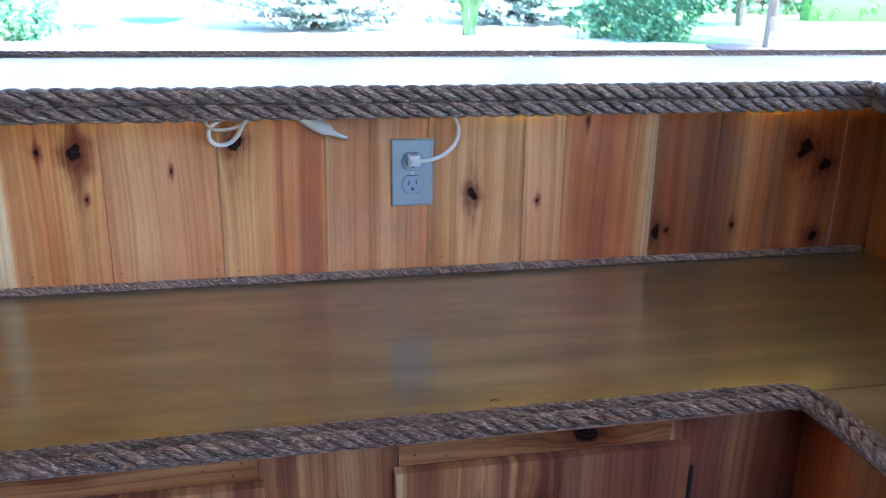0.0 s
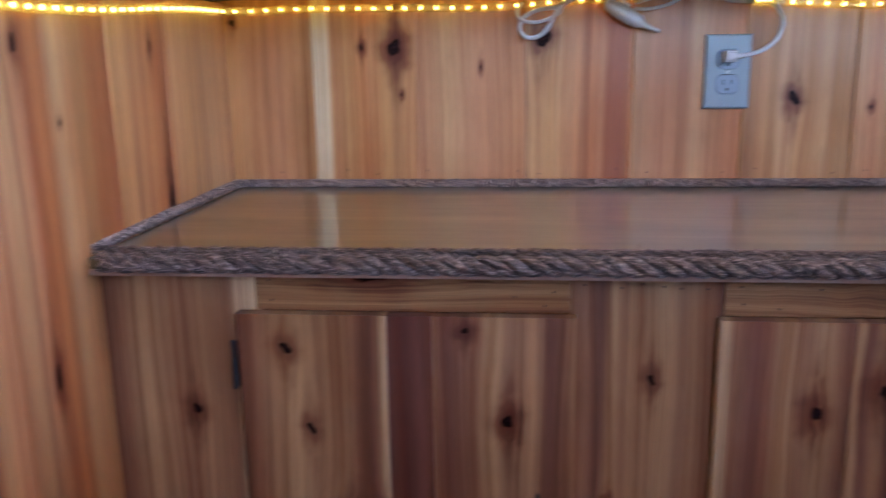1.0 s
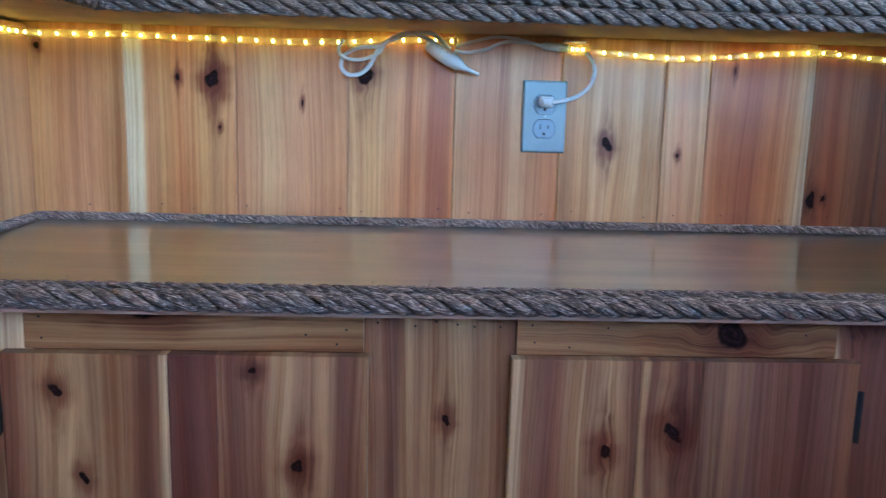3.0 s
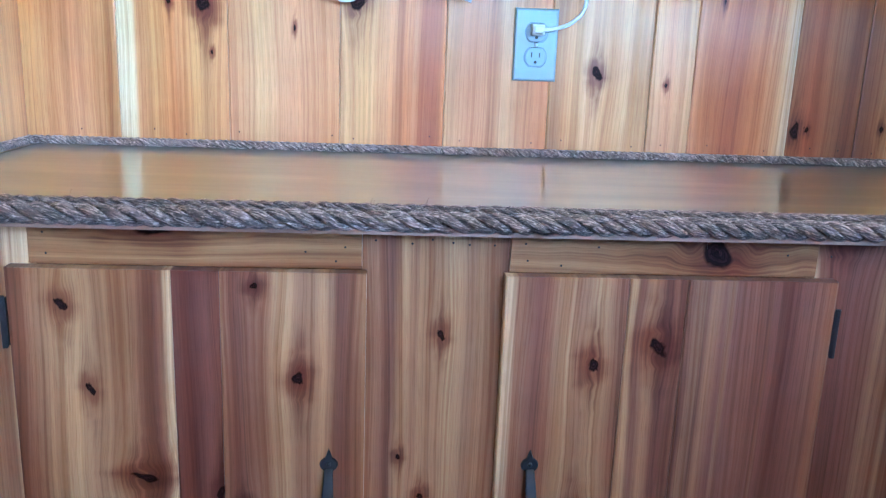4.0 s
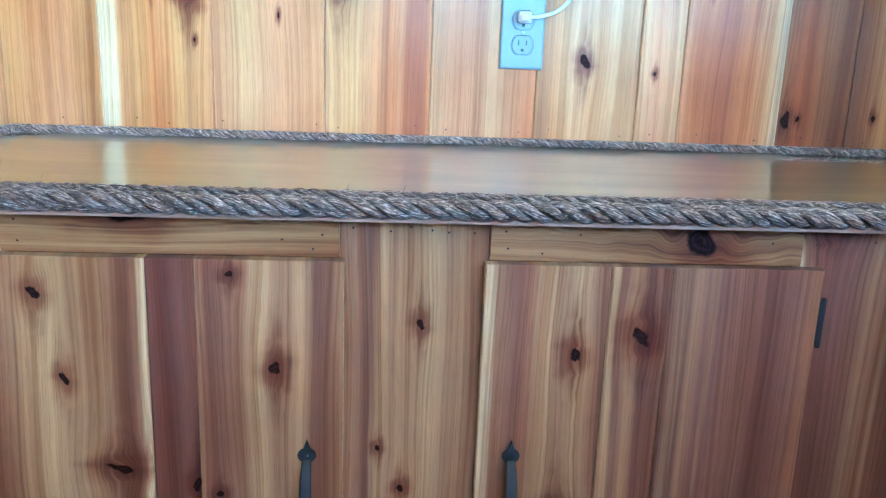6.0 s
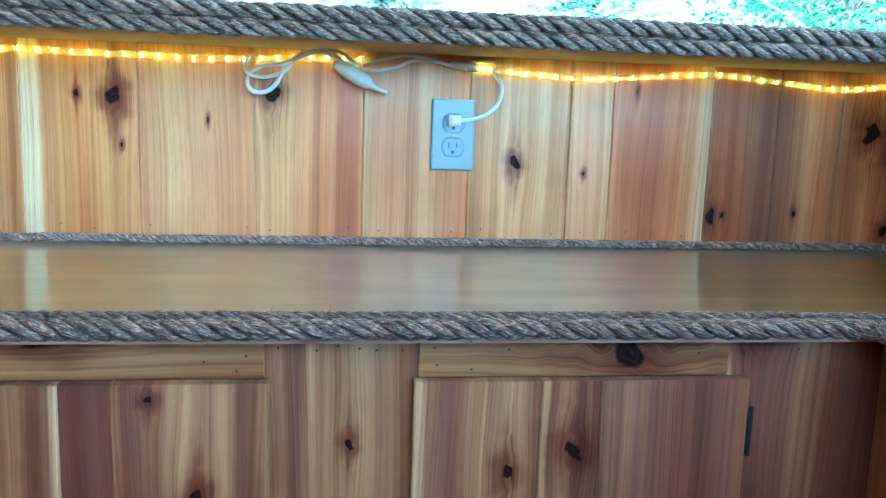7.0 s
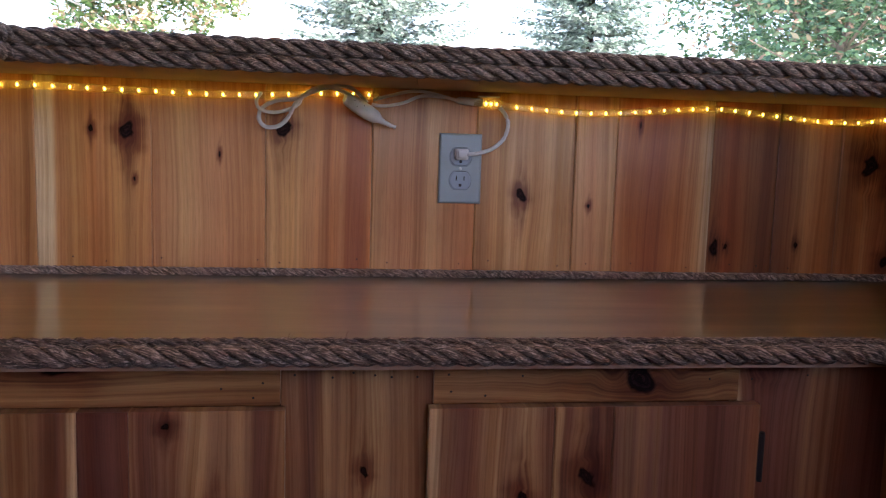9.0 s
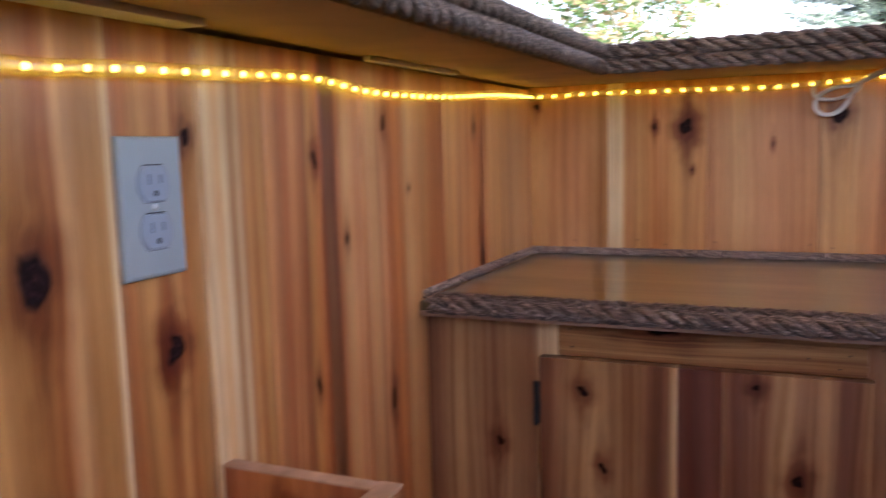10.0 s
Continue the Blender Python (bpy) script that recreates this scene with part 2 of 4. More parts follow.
MULCH = plain("mulch", (0.16, 0.12, 0.11), 0.9, 0.3, 8, bump=0.6, depth=0.02)
BARK = plain("bark", (0.13, 0.11, 0.09), 0.85, 0.3, 10, bump=0.6, depth=0.01)
PALE_BARK = plain("pale_bark", (0.55, 0.53, 0.48), 0.8, 0.25, 6, bump=0.3, depth=0.005)
MAPLE = leaf_material("maple_leaves", (0.04, 0.10, 0.03), (0.11, 0.20, 0.065), (0.36, 0.20, 0.15), 0.50)
SHADE = leaf_material("shade_leaves", (0.02, 0.065, 0.04), (0.065, 0.145, 0.075), (0.24, 0.15, 0.11), 0.22)
SPRUCE = leaf_material("blue_spruce_needles", (0.10, 0.18, 0.155), (0.40, 0.50, 0.44), (0.62, 0.70, 0.64), 0.35)
JUNIPER = leaf_material("juniper_needles", (0.03, 0.11, 0.06), (0.09, 0.22, 0.11), (0.16, 0.28, 0.12), 0.30)
REED = leaf_material("grass_blades", (0.06, 0.15, 0.05), (0.14, 0.27, 0.10), (0.28, 0.32, 0.14), 0.2)
HEDGE = leaf_material("hedge_leaves", (0.03, 0.10, 0.02), (0.08, 0.20, 0.04), (0.12, 0.24, 0.06), 0.2)
TAN_WALL = plain("tan_siding", (0.38, 0.30, 0.24), 0.8, 0.1, 1.0)
BRICK_WALL = plain("red_brown_wall", (0.36, 0.17, 0.10), 0.8, 0.15, 2.0)
DARK_ROOF = plain("grey_roof", (0.16, 0.14, 0.14), 0.8, 0.15, 2.0)
WHITE_PAINT = plain("white_paint", (0.78, 0.78, 0.76), 0.5, 0.05, 2.0)
DARK_GLASS = plain("dark_glass", (0.03, 0.04, 0.05), 0.1, 0.1, 1.0)


# ---- builders ----
def empty(name, m=None, label="", category="", group="", kind=""):
    ob = new(name)
    ob.empty_display_size = 0.05
    if m is not None:
        ob.matrix_basis = m
    return tagged(ob, label, category, group, kind)


def mesh_ob(name, data, material, parent=None, label=""):
    ob = new(name, data)
    if material is not None and not data.materials:
        data.materials.append(material)
    if parent is not None:
        ob.parent = parent
    if label:
        tagged(ob, label)
    return ob


def part(name, bm, material, parent=None, label="", smooth=True):
    data = bpy.data.meshes.new(name)
    bm.to_mesh(data)
    bm.free()
    if smooth:
        data.shade_smooth()
        data.set_sharp_from_angle(angle=radians(35))
    return mesh_ob(name, data, material, parent, label)


def box(x0, x1, y0, y1, z0, z1, bevel=0.002, segments=2, bm=None):
    bm = bm or bmesh.new()
    made = bmesh.ops.create_cube(bm, size=1.0)["verts"]
    bmesh.ops.scale(bm, vec=(x1 - x0, y1 - y0, z1 - z0), verts=made)
    bmesh.ops.translate(bm, vec=((x0 + x1) / 2, (y0 + y1) / 2, (z0 + z1) / 2), verts=made)
    if bevel:
        edges = list({e for v in made for e in v.link_edges})
        bmesh.ops.bevel(bm, geom=edges, offset=bevel, segments=segments, profile=0.6, affect="EDGES")
    return bm


def tube_rings(points, radius, sides=10, closed=True, squash=1.0):
    """A round tube along a line of points; radius is a number or a function of the index."""
    pts = [Vector(p) for p in points]
    bm, rings = bmesh.new(), []
    up = Vector((0, 0, 1))
    for i, p in enumerate(pts):
        t = (pts[min(i + 1, len(pts) - 1)] - pts[max(i - 1, 0)]).normalized()
        ref = up if abs(t.dot(up)) < 0.9 else Vector((0, 1, 0))
        a = (ref - t * ref.dot(t)).normalized()
        b = t.cross(a)
        r = radius(i) if callable(radius) else radius
        rings.append([bm.verts.new(p + r * (math.cos(w) * a * squash + math.sin(w) * b)) for w in (2 * math.pi * k / sides for k in range(sides))])
    for r0, r1 in zip(rings, rings[1:]):
        for k in range(sides):
            bm.faces.new((r0[k], r0[(k + 1) % sides], r1[(k + 1) % sides], r1[k]))
    if closed:
        bm.faces.new(list(reversed(rings[0])))
        bm.faces.new(rings[-1])
    bmesh.ops.recalc_face_normals(bm, faces=bm.faces)
    return bm


def smooth_line(points, step):
    """Catmull-Rom through the points, cut into about equal steps."""
    p = [Vector(q) for q in points]
    p = [2 * p[0] - p[1]] + p + [2 * p[-1] - p[-2]]
    dense = []
    for i in range(1, len(p) - 2):
        for k in range(24):
            t = k / 24
            dense.append(0.5 * ((2 * p[i]) + (p[i + 1] - p[i - 1]) * t + (2 * p[i - 1] - 5 * p[i] + 4 * p[i + 1] - p[i + 2]) * t * t
                                + (3 * p[i] - p[i - 1] - 3 * p[i + 1] + p[i + 2]) * t ** 3))
    dense.append(p[-2])
    out, left = [dense[0]], step
    for a, b in zip(dense, dense[1:]):
        d = (b - a).length
        while d >= left > 0:
            a = a + (b - a) * (left / d)
            d -= left
            out.append(a.copy())
            left = step
        left -= d
    return out


FIBRE_TWIST, YARN_TWIST = 1.5, -1.5


def rope(name, points, radius, lay, label, group="", frayed=260, material=None):
    """A three-strand laid rope along a level line: each strand is a part, with stray fibres."""
    rng = random.Random(name + str(points[0]) + str(radius))
    top = empty(name, None, label, "rope", group)
    line = smooth_line(points, max(radius * 0.14, 0.0012))
    phase0, sides = rng.random() * 6.28, 20
    frames, s = [], 0.0
    for i, p in enumerate(line):
        t = (line[min(i + 1, len(line) - 1)] - line[max(i - 1, 0)]).normalized()
        b = t.cross(Vector((0, 0, 1))).normalized()
        frames.append((p, t, b.cross(t).normalized(), b, s))
        s += (line[min(i + 1, len(line) - 1)] - p).length
    hairs = bmesh.new()
    for k in range(3):
        verts, faces, fib = [], [], []
        seed = rng.random() * 50
        for p, t, up, side, s in frames:
            w = phase0 + 2 * math.pi * (k / 3 + s / lay) + 0.25 * noise.noise((s * 9, k, seed))
            out = math.cos(w) * up + math.sin(w) * side
            turn = -math.sin(w) * up + math.cos(w) * side
            slope = (2 * math.pi * 0.54 * radius / lay)
            along = (t + turn * slope).normalized()
            b2 = along.cross(out).normalized()
            r = radius * 0.41 * (1 + 0.10 * noise.noise((s * 30, seed, k)))
            centre = p + out * radius * 0.60 * (1 + 0.08 * noise.noise((s * 14, 3 + k, seed)))
            for q in range(sides):
                a = 2 * math.pi * q / sides
                lump = 1 + 0.09 * noise.noise((a * 2.2, s * 55, seed + k)) + 0.13 * abs(math.cos(2.5 * (a - s * YARN_TWIST / radius)))
                verts.append(centre + r * lump * (math.cos(a) * out * 0.92 + math.sin(a) * b2 * 1.08))
                turned = a + s * FIBRE_TWIST / radius
                fib.append((s * 1.6 + seed, math.cos(turned) * 0.011 + k, math.sin(turned) * 0.011 + seed))
        n = len(frames)
        for i in range(n - 1):
            for q in range(sides):
                faces.append((i * sides + q, i * sides + (q + 1) % sides, (i + 1) * sides + (q + 1) % sides, (i + 1) * sides + q))
        faces.append(tuple(range(sides - 1, -1, -1)))
        faces.append(tuple((n - 1) * sides + q for q in range(sides)))
        data = bpy.data.meshes.new("strand")
        data.from_pydata(verts, [], faces)
        at = data.attributes.new("fibre", "FLOAT_VECTOR", "POINT")
        at.data.foreach_set("vector", np.array([(x, y * 6, z * 6) for x, y, z in fib], dtype=np.float32).ravel())
        data.shade_smooth()
        mesh_ob("strand", data, material or ROPE, top)
    for _ in range(int(frayed * frames[-1][4])):
        p, t, up, side, s = rng.choice(frames)
        w = rng.random() * 6.28
        out = math.cos(w) * up + math.sin(w) * side
        base = p + out * radius * 0.93
        way = (t * rng.uniform(-1, 1) + out * rng.uniform(0.15, 0.8) + Vector((0, 0, rng.uniform(-0.3, 0.3)))).normalized()
        length, wide = rng.uniform(0.004, 0.013), 0.00022
        across = way.cross(out + t * 0.3).normalized() * wide
        tip = base + way * length + Vector((0, 0, -length * 0.25))
        mid = base + way * length * 0.5
        vs = [hairs.verts.new(v) for v in (base - across, base + across, mid + across * 0.8, mid - across * 0.8, tip)]
        hairs.faces.new(vs[:4])
        hairs.faces.new((vs[3], vs[2], vs[4]))
    tagged(part("fuzz", hairs, material or ROPE, top, "loose fibres", smooth=False), kind="stuff")
    return top


# Tones of cedar, from the pale sapwood to the dark red heart.
SAP, PALE, TAN, PINK, GOLD, ORANGE, RED, BROWN, DARK, RUST, OLD = ((0.74, 0.60, 0.38), (0.62, 0.37, 0.172), (0.55, 0.265, 0.105), (0.57, 0.278, 0.128),
    (0.57, 0.305, 0.112), (0.52, 0.198, 0.064), (0.37, 0.115, 0.044), (0.30, 0.130, 0.056), (0.16, 0.060, 0.033), (0.36, 0.125, 0.040), (0.44, 0.225, 0.075))


def plank(name, parent, corner, across, along, width, length, thick, stops, knots=(), seed=0, du=0.004, dv=0.007, label="", gap=0.0004, material=None):
    """A cedar board with eased edges. corner: lower corner of its face; across and along: unit ways over the face and with the grain.
    stops: (distance across, tone) pairs; knots: (across, along, half width, half length)."""
    U, V = Vector(across), Vector(along)
    N = U.cross(V)
    C = Vector(corner)
    nu, nv = max(3, int(width / du)), max(2, int(length / dv))
    us = np.concatenate(([gap], np.linspace(gap + 0.0022, width - gap - 0.0022, nu), [width - gap]))
    vs = np.linspace(0, length, nv + 1)
    u, v = np.meshgrid(us, vs)
    psi, h = u.copy(), np.zeros_like(u)
    place, first, second = np.full(u.shape + (3,), 9.0), np.full_like(u, 9.0), np.full_like(u, 9.0)
    for ku, kv, ru, rv in knots:
        a, b = u - ku, v - kv
        a = a + ru * (0.22 * np.sin(b / rv * 1.9 + seed) + 0.12 * np.sin(b / rv * 4.3 + ku * 90))
        b = b + rv * (0.20 * np.sin(a / ru * 2.3 + seed * 2) + 0.10 * np.sin(a / ru * 5.1 + kv * 70))
        psi -= 0.8 * a / (1 + (a / (ru * 1.3)) ** 2 + (b / (rv * 2.6)) ** 2)
        r = np.sqrt((a / ru) ** 2 + (b / rv) ** 2)
        nearer = r < first
        second = np.where(nearer, first, np.minimum(second, r))
        first = np.where(nearer, r, first)
        spot = np.stack([a / ru, b / rv, np.full_like(a, ku * 40 + kv * 9)], -1)
        place = np.where(nearer[..., None], spot, place)
        h = np.maximum(h, 0.85 * np.exp(-((a / (ru * 1.9)) ** 2 + (b / (rv * 2.2)) ** 2)))
        h = np.maximum(h, 0.45 * np.exp(-((a / (ru * 1.1)) ** 2 + (b / (rv * 5.0)) ** 2)))
    away = ((first > 3.0) | (second - first < 0.6)).astype(float)
    psi += 0.0022 * np.sin(v * 2.6 + seed * 1.7) + 0.0008 * np.sin(v * 9.3 + seed * 2.9)
    tones = np.stack([np.interp(psi, [s[0] for s in stops], [s[1][c] for s in stops]) for c in range(3)] + [np.ones_like(u)], -1)
    grain = np.stack([psi, v, np.full_like(u, seed * 3.37)], -1)
    drop = np.zeros_like(u)
    drop[:, 0] = drop[:, -1] = 0.0010
    face = (np.array(C)[None, None] + u[..., None] * np.array(U) + v[..., None] * np.array(V) - drop[..., None] * np.array(N)).reshape(-1, 3)
    cols, rows = len(us), len(vs)
    i = np.arange(rows - 1)[:, None] * cols + np.arange(cols - 1)[None]
    quads = np.stack([i, i + 1, i + cols + 1, i + cols], -1).reshape(-1, 4).tolist()
    # the sides and the back
    rim = [r * cols for r in range(rows)] + [(rows - 1) * cols + c for c in range(1, cols)] + [r * cols + cols - 1 for r in range(rows - 2, -1, -1)] + list(range(cols - 2, 0, -1))
    base = len(face)
    back = face[rim] - np.array(N) * thick
    verts = np.concatenate([face, back])
    m = len(rim)
    for j in range(m):
        quads.append((rim[j], rim[(j + 1) % m], base + (j + 1) % m, base + j))
    quads.append(tuple(base + j for j in range(m)))
    data = bpy.data.meshes.new(name)
    data.from_pydata(verts.tolist(), [], quads)

    def put(attr, kind, key, values, tail):
        at = data.attributes.new(attr, kind, "POINT")
        flat = np.concatenate([values.reshape(base, -1), tail.reshape(m, -1)]).astype(np.float32)
        at.data.foreach_set(key, flat.ravel())

    flat = lambda a: a.reshape(base, -1)
    put("grain", "FLOAT_VECTOR", "vector", grain, flat(grain)[rim])
    put("tone", "FLOAT_COLOR", "color", tones, flat(tones)[rim])
    put("knot_place", "FLOAT_VECTOR", "vector", place, flat(place)[rim])
    put("away", "FLOAT", "value", away, flat(away)[rim])
    put("halo", "FLOAT", "value", h, flat(h)[rim])
    return mesh_ob(name, data, material or CEDAR, parent, label)


X, Y, Z = (1, 0, 0), (0, 1, 0), (0, 0, 1)
WALL_Y, COUNTER_Z, UNDER_Z, BAR_Z = 1.59, 0.868, 1.176, 1.217
LEFT_X, RIGHT_X, FRONT_Y = -0.268, 1.42, 1.095

# ---- setting ----
def slab(name, x0, x1, y0, y1, z0, z1, material, label, bevel=0.0):
    return tagged(part(name, box(x0, x1, y0, y1, z0, z1, bevel), material), label, name.split("_")[0], kind="structure")


tagged(slab("ground", -400, 400, -300, 700, -0.4, -0.02, GRASS, "green mown lawn that reaches the horizon"), category="lawn")


def outline_slab(name, points, z0, z1, material):
    bm = bmesh.new()
    low = [bm.verts.new((x, y, z0)) for x, y in points]
    high = [bm.verts.new((x, y, z1)) for x, y in points]
    bm.faces.new(high)
    for i in range(len(points)):
        j = (i + 1) % len(points)
        bm.faces.new((low[i], low[j], high[j], high[i]))
    bmesh.ops.recalc_face_normals(bm, faces=bm.faces)
    return part(name, bm, material, smooth=False)


tagged(outline_slab("pavement", [(-30, -25), (16, -25), (14, 8), (14.5, 15.5), (10.5, 18.2), (8.6, 20.5), (10.0, 28), (11.5, 34), (11, 60), (-1, 60), (-2.4, 28), (-3.4, 22), (-4.8, 19.6), (-30, 15)], -0.1, -0.004, CONCRETE),
       "pale sunlit concrete drive round the bar", "pavement", kind="structure")
slab("floor", -1.3, 3.0, -2.2, 2.6, -0.1, 0.0, DECK, "brown wooden deck under the bar")
# The roof is out of view; its extent is set to block sun and high sky.
slab("ceiling", -1.3, 4.2, -2.4, 3.2, 2.62, 2.70, ROOF_WOOD, "plain wooden roof over the bar, unseen, sized to shade it")

# Back wall.
wall_back = slab("wall_back", -0.45, 1.60, WALL_Y + 0.019, WALL_Y + 0.09, 0.0, UNDER_Z - 0.0006, CEDAR, "vertical cedar plank wall behind the counter, oiled and knotty")
BACK = [
    (-0.300, -0.138, [(0, GOLD), (0.06, TAN), (0.10, PINK), (0.162, GOLD)], [(0.030, 1.140, 0.005, 0.006)]),
    (-0.138, 0.035, [(0, SAP), (0.024, SAP), (0.031, TAN), (0.06, GOLD), (0.09, ORANGE), (0.12, GOLD), (0.173, TAN)],
     [(0.138, 1.093, 0.012, 0.015), (0.083, 1.096, 0.004, 0.006), (0.148, 1.020, 0.002, 0.004)]),
    (0.035, 0.212, [(0, PINK), (0.05, PALE), (0.10, PINK), (0.177, TAN)], [(0.105, 1.062, 0.002, 0.006)]),
    (0.212, 0.382, [(0, PALE), (0.04, GOLD), (0.075, TAN), (0.11, ORANGE), (0.15, RED), (0.170, ORANGE)], [(0.027, 1.106, 0.013, 0.014)]),
    (0.382, 0.554, [(0, PALE), (0.04, PINK), (0.085, TAN), (0.095, PALE), (0.13, TAN), (0.172, ORANGE)], []),
    (0.554, 0.723, [(0, OLD), (0.03, GOLD), (0.05, OLD), (0.06, PALE), (0.10, GOLD), (0.125, PALE), (0.14, OLD), (0.169, PALE)], [(0.078, 1.007, 0.009, 0.012)]),
    (0.723, 0.795, [(0, PALE), (0.03, PINK), (0.072, PALE)], [(0.027, 0.992, 0.003, 0.004)]),
    (0.795, 0.967, [(0, PINK), (0.02, ORANGE), (0.07, RED), (0.12, ORANGE), (0.146, TAN), (0.155, PALE), (0.172, SAP)], [(0.04, 1.13, 0.002, 0.006)]),
    (0.967, 1.087, [(0, BROWN), (0.03, RED), (0.07, BROWN), (0.10, DARK), (0.12, BROWN)], [(0.013, 0.922, 0.008, 0.016), (0.034, 0.925, 0.004, 0.006)]),
    (1.087, 1.205, [(0, DARK), (0.03, BROWN), (0.06, TAN), (0.09, ORANGE), (0.118, BROWN)], [(0.044, 0.931, 0.004, 0.006)]),
    (1.205, 1.340, [(0, BROWN), (0.05, ORANGE), (0.09, RED), (0.135, BROWN)], [(0.054, 1.072, 0.017, 0.018), (0.097, 0.902, 0.010, 0.010), (0.10, 1.04, 0.014, 0.013)]),
    (1.340, 1.450, [(0, RED), (0.05, BROWN), (0.11, ORANGE)], []),
]
for i, (x0, x1, stops, knots) in enumerate(BACK):
    z0 = 0.60
    plank("plank", wall_back, (x0, WALL_Y + 0.0006 * (i % 3), z0), X, Z, x1 - x0, UNDER_Z - 0.001 - z0, 0.018, stops, [(a, b - z0, c, d) for a, b, c, d in knots], seed=i + 1)

# Left wall, a little out of square.
LEAN_X = -0.0212


def left_x(y):
    return -0.262 + LEAN_X * (y - 0.6)


wall_left = empty("wall_left", None, "vertical cedar plank wall with dark knots, oiled", "wall", kind="structure")
LEFT = [
    (-0.70, -0.30, [(0, GOLD), (0.2, TAN), (0.4, BROWN)], []),
    (-0.30, 0.05, [(0, OLD), (0.15, GOLD), (0.35, RUST)], []),
    (0.05, 0.28, [(0, OLD), (0.1, RUST), (0.23, OLD)], []),
    (0.28, 0.40, [(0, OLD), (0.03, GOLD), (0.06, RUST), (0.12, OLD)], []),
    (0.40, 0.543, [(0, OLD), (0.03, GOLD), (0.05, OLD), (0.08, RUST), (0.092, PALE), (0.105, OLD), (0.128, OLD), (0.135, SAP), (0.143, GOLD)], [(0.066, 0.992, 0.014, 0.022)]),
    (0.543, 0.640, [(0, BROWN), (0.012, RUST), (0.03, OLD), (0.05, RUST), (0.06, GOLD), (0.068, RUST), (0.082, OLD), (0.09, PALE), (0.097, GOLD)], [(0.053, 0.914, 0.011, 0.013), (0.080, 1.085, 0.006, 0.009)]),
    (0.640, 0.735, [(0, PALE), (0.008, SAP), (0.026, PALE), (0.034, SAP), (0.046, OLD), (0.052, SAP), (0.060, RUST), (0.068, GOLD), (0.076, RUST), (0.084, OLD), (0.095, RUST)], []),
    (0.735, 0.833, [(0, TAN), (0.01, PINK), (0.03, RED), (0.05, PINK), (0.062, RED), (0.068, BROWN), (0.074, GOLD), (0.088, ORANGE), (0.098, RED)], [(0.086, 1.062, 0.005, 0.011), (0.078, 0.824, 0.004, 0.012)]),
    (0.833, 0.925, [(0, RED), (0.006, DARK), (0.026, DARK), (0.034, RED), (0.038, PINK), (0.05, PALE), (0.07, PINK), (0.092, PINK)], [(0.052, 0.973, 0.004, 0.008)]),
    (0.925, 1.030, [(0, PINK), (0.03, PALE), (0.05, PINK), (0.065, RED), (0.085, ORANGE), (0.105, RUST)], [(0.055, 1.101, 0.005, 0.011), (0.062, 0.757, 0.005, 0.016)]),
    (1.030, 1.170, [(0, RUST), (0.02, PALE), (0.04, TAN), (0.06, GOLD), (0.09, RUST), (0.11, ORANGE), (0.14, RED)], [(0.018, 1.02, 0.003, 0.004)]),
    (1.170, 1.340, [(0, GOLD), (0.06, TAN), (0.12, ORANGE), (0.17, RED)], [(0.15, 0.89, 0.006, 0.03), (0.12, 1.10, 0.004, 0.010)]),
    (1.340, 1.588, [(0, TAN), (0.08, GOLD), (0.15, PALE), (0.248, TAN)], []),
]
UL = Vector((LEAN_X, 1, 0)).normalized()
for i, (y0, y1, stops, knots) in enumerate(LEFT):
    z0 = 0.30
    plank("plank", wall_left, (left_x(y0) - 0.0005 * (i % 3), y0, z0), UL, Z, y1 - y0, UNDER_Z - 0.006 - z0, 0.018, stops,
          [(a, b - z0, c, d) for a, b, c, d in knots], seed=i + 31)
part("backing", box(-0.40, -0.308, -0.75, 1.60, 0.0, UNDER_Z - 0.006, 0), CEDAR, wall_left)

wall_right = empty("wall_right", None, "vertical cedar plank wall in shade", "wall", kind="structure")
for i in range(11):
    y0 = 1.588 - 0.2 * i
    plank("plank", wall_right, (RIGHT_X, y0, 0.30), (0, -1, 0), Z, 0.2, UNDER_Z - 0.306, 0.018, [(0, BROWN), (0.1, (ORANGE, RED, TAN)[i % 3]), (0.2, BROWN)], seed=i + 61, du=0.01, dv=0.03)
part("backing", box(RIGHT_X + 0.019, RIGHT_X + 0.10, -0.75, 1.60, 0.0, UNDER_Z - 0.006, 0), CEDAR, wall_right)

# Two unseen walls, added to keep out light from behind and the left.
slab("wall_house", -1.38, 0.30, -1.30, -1.22, 0.0, 2.62, RAW_BOARD, "unseen board wall added to block light from behind")
slab("wall_side", -1.38, -1.30, -1.22, 1.2, 0.0, 2.62, RAW_BOARD, "unseen board wall added to block light from the left")
# Not in view: added to stop light bouncing in off the ground behind.
wall_behind = slab("wall_behind", -0.45, 1.60, -0.86, -0.78, 0.0, 1.25, CEDAR, "unseen cedar wall added to close the bar and block ground light")

# ---- bar top and its ropes ----
bar_top = empty("bar_top", None, "wide pale wooden bar top over the plank walls", "bar top")
for x0, x1, y0, y1 in ((-0.55, 1.70, 1.386, 1.842), (-0.55, -0.108, -0.70, 1.3845), (1.225, 1.70, -0.70, 1.3845)):
    part("board", box(x0, x1, y0, y1, UNDER_Z, BAR_Z - 0.005, 0.001), RAW_BOARD, bar_top, "unvarnished board", smooth=False)
    part("surface", box(x0, x1, y0, y1, BAR_Z - 0.0048, BAR_Z, 0.001), BAR, bar_top, "pale surface", smooth=False)
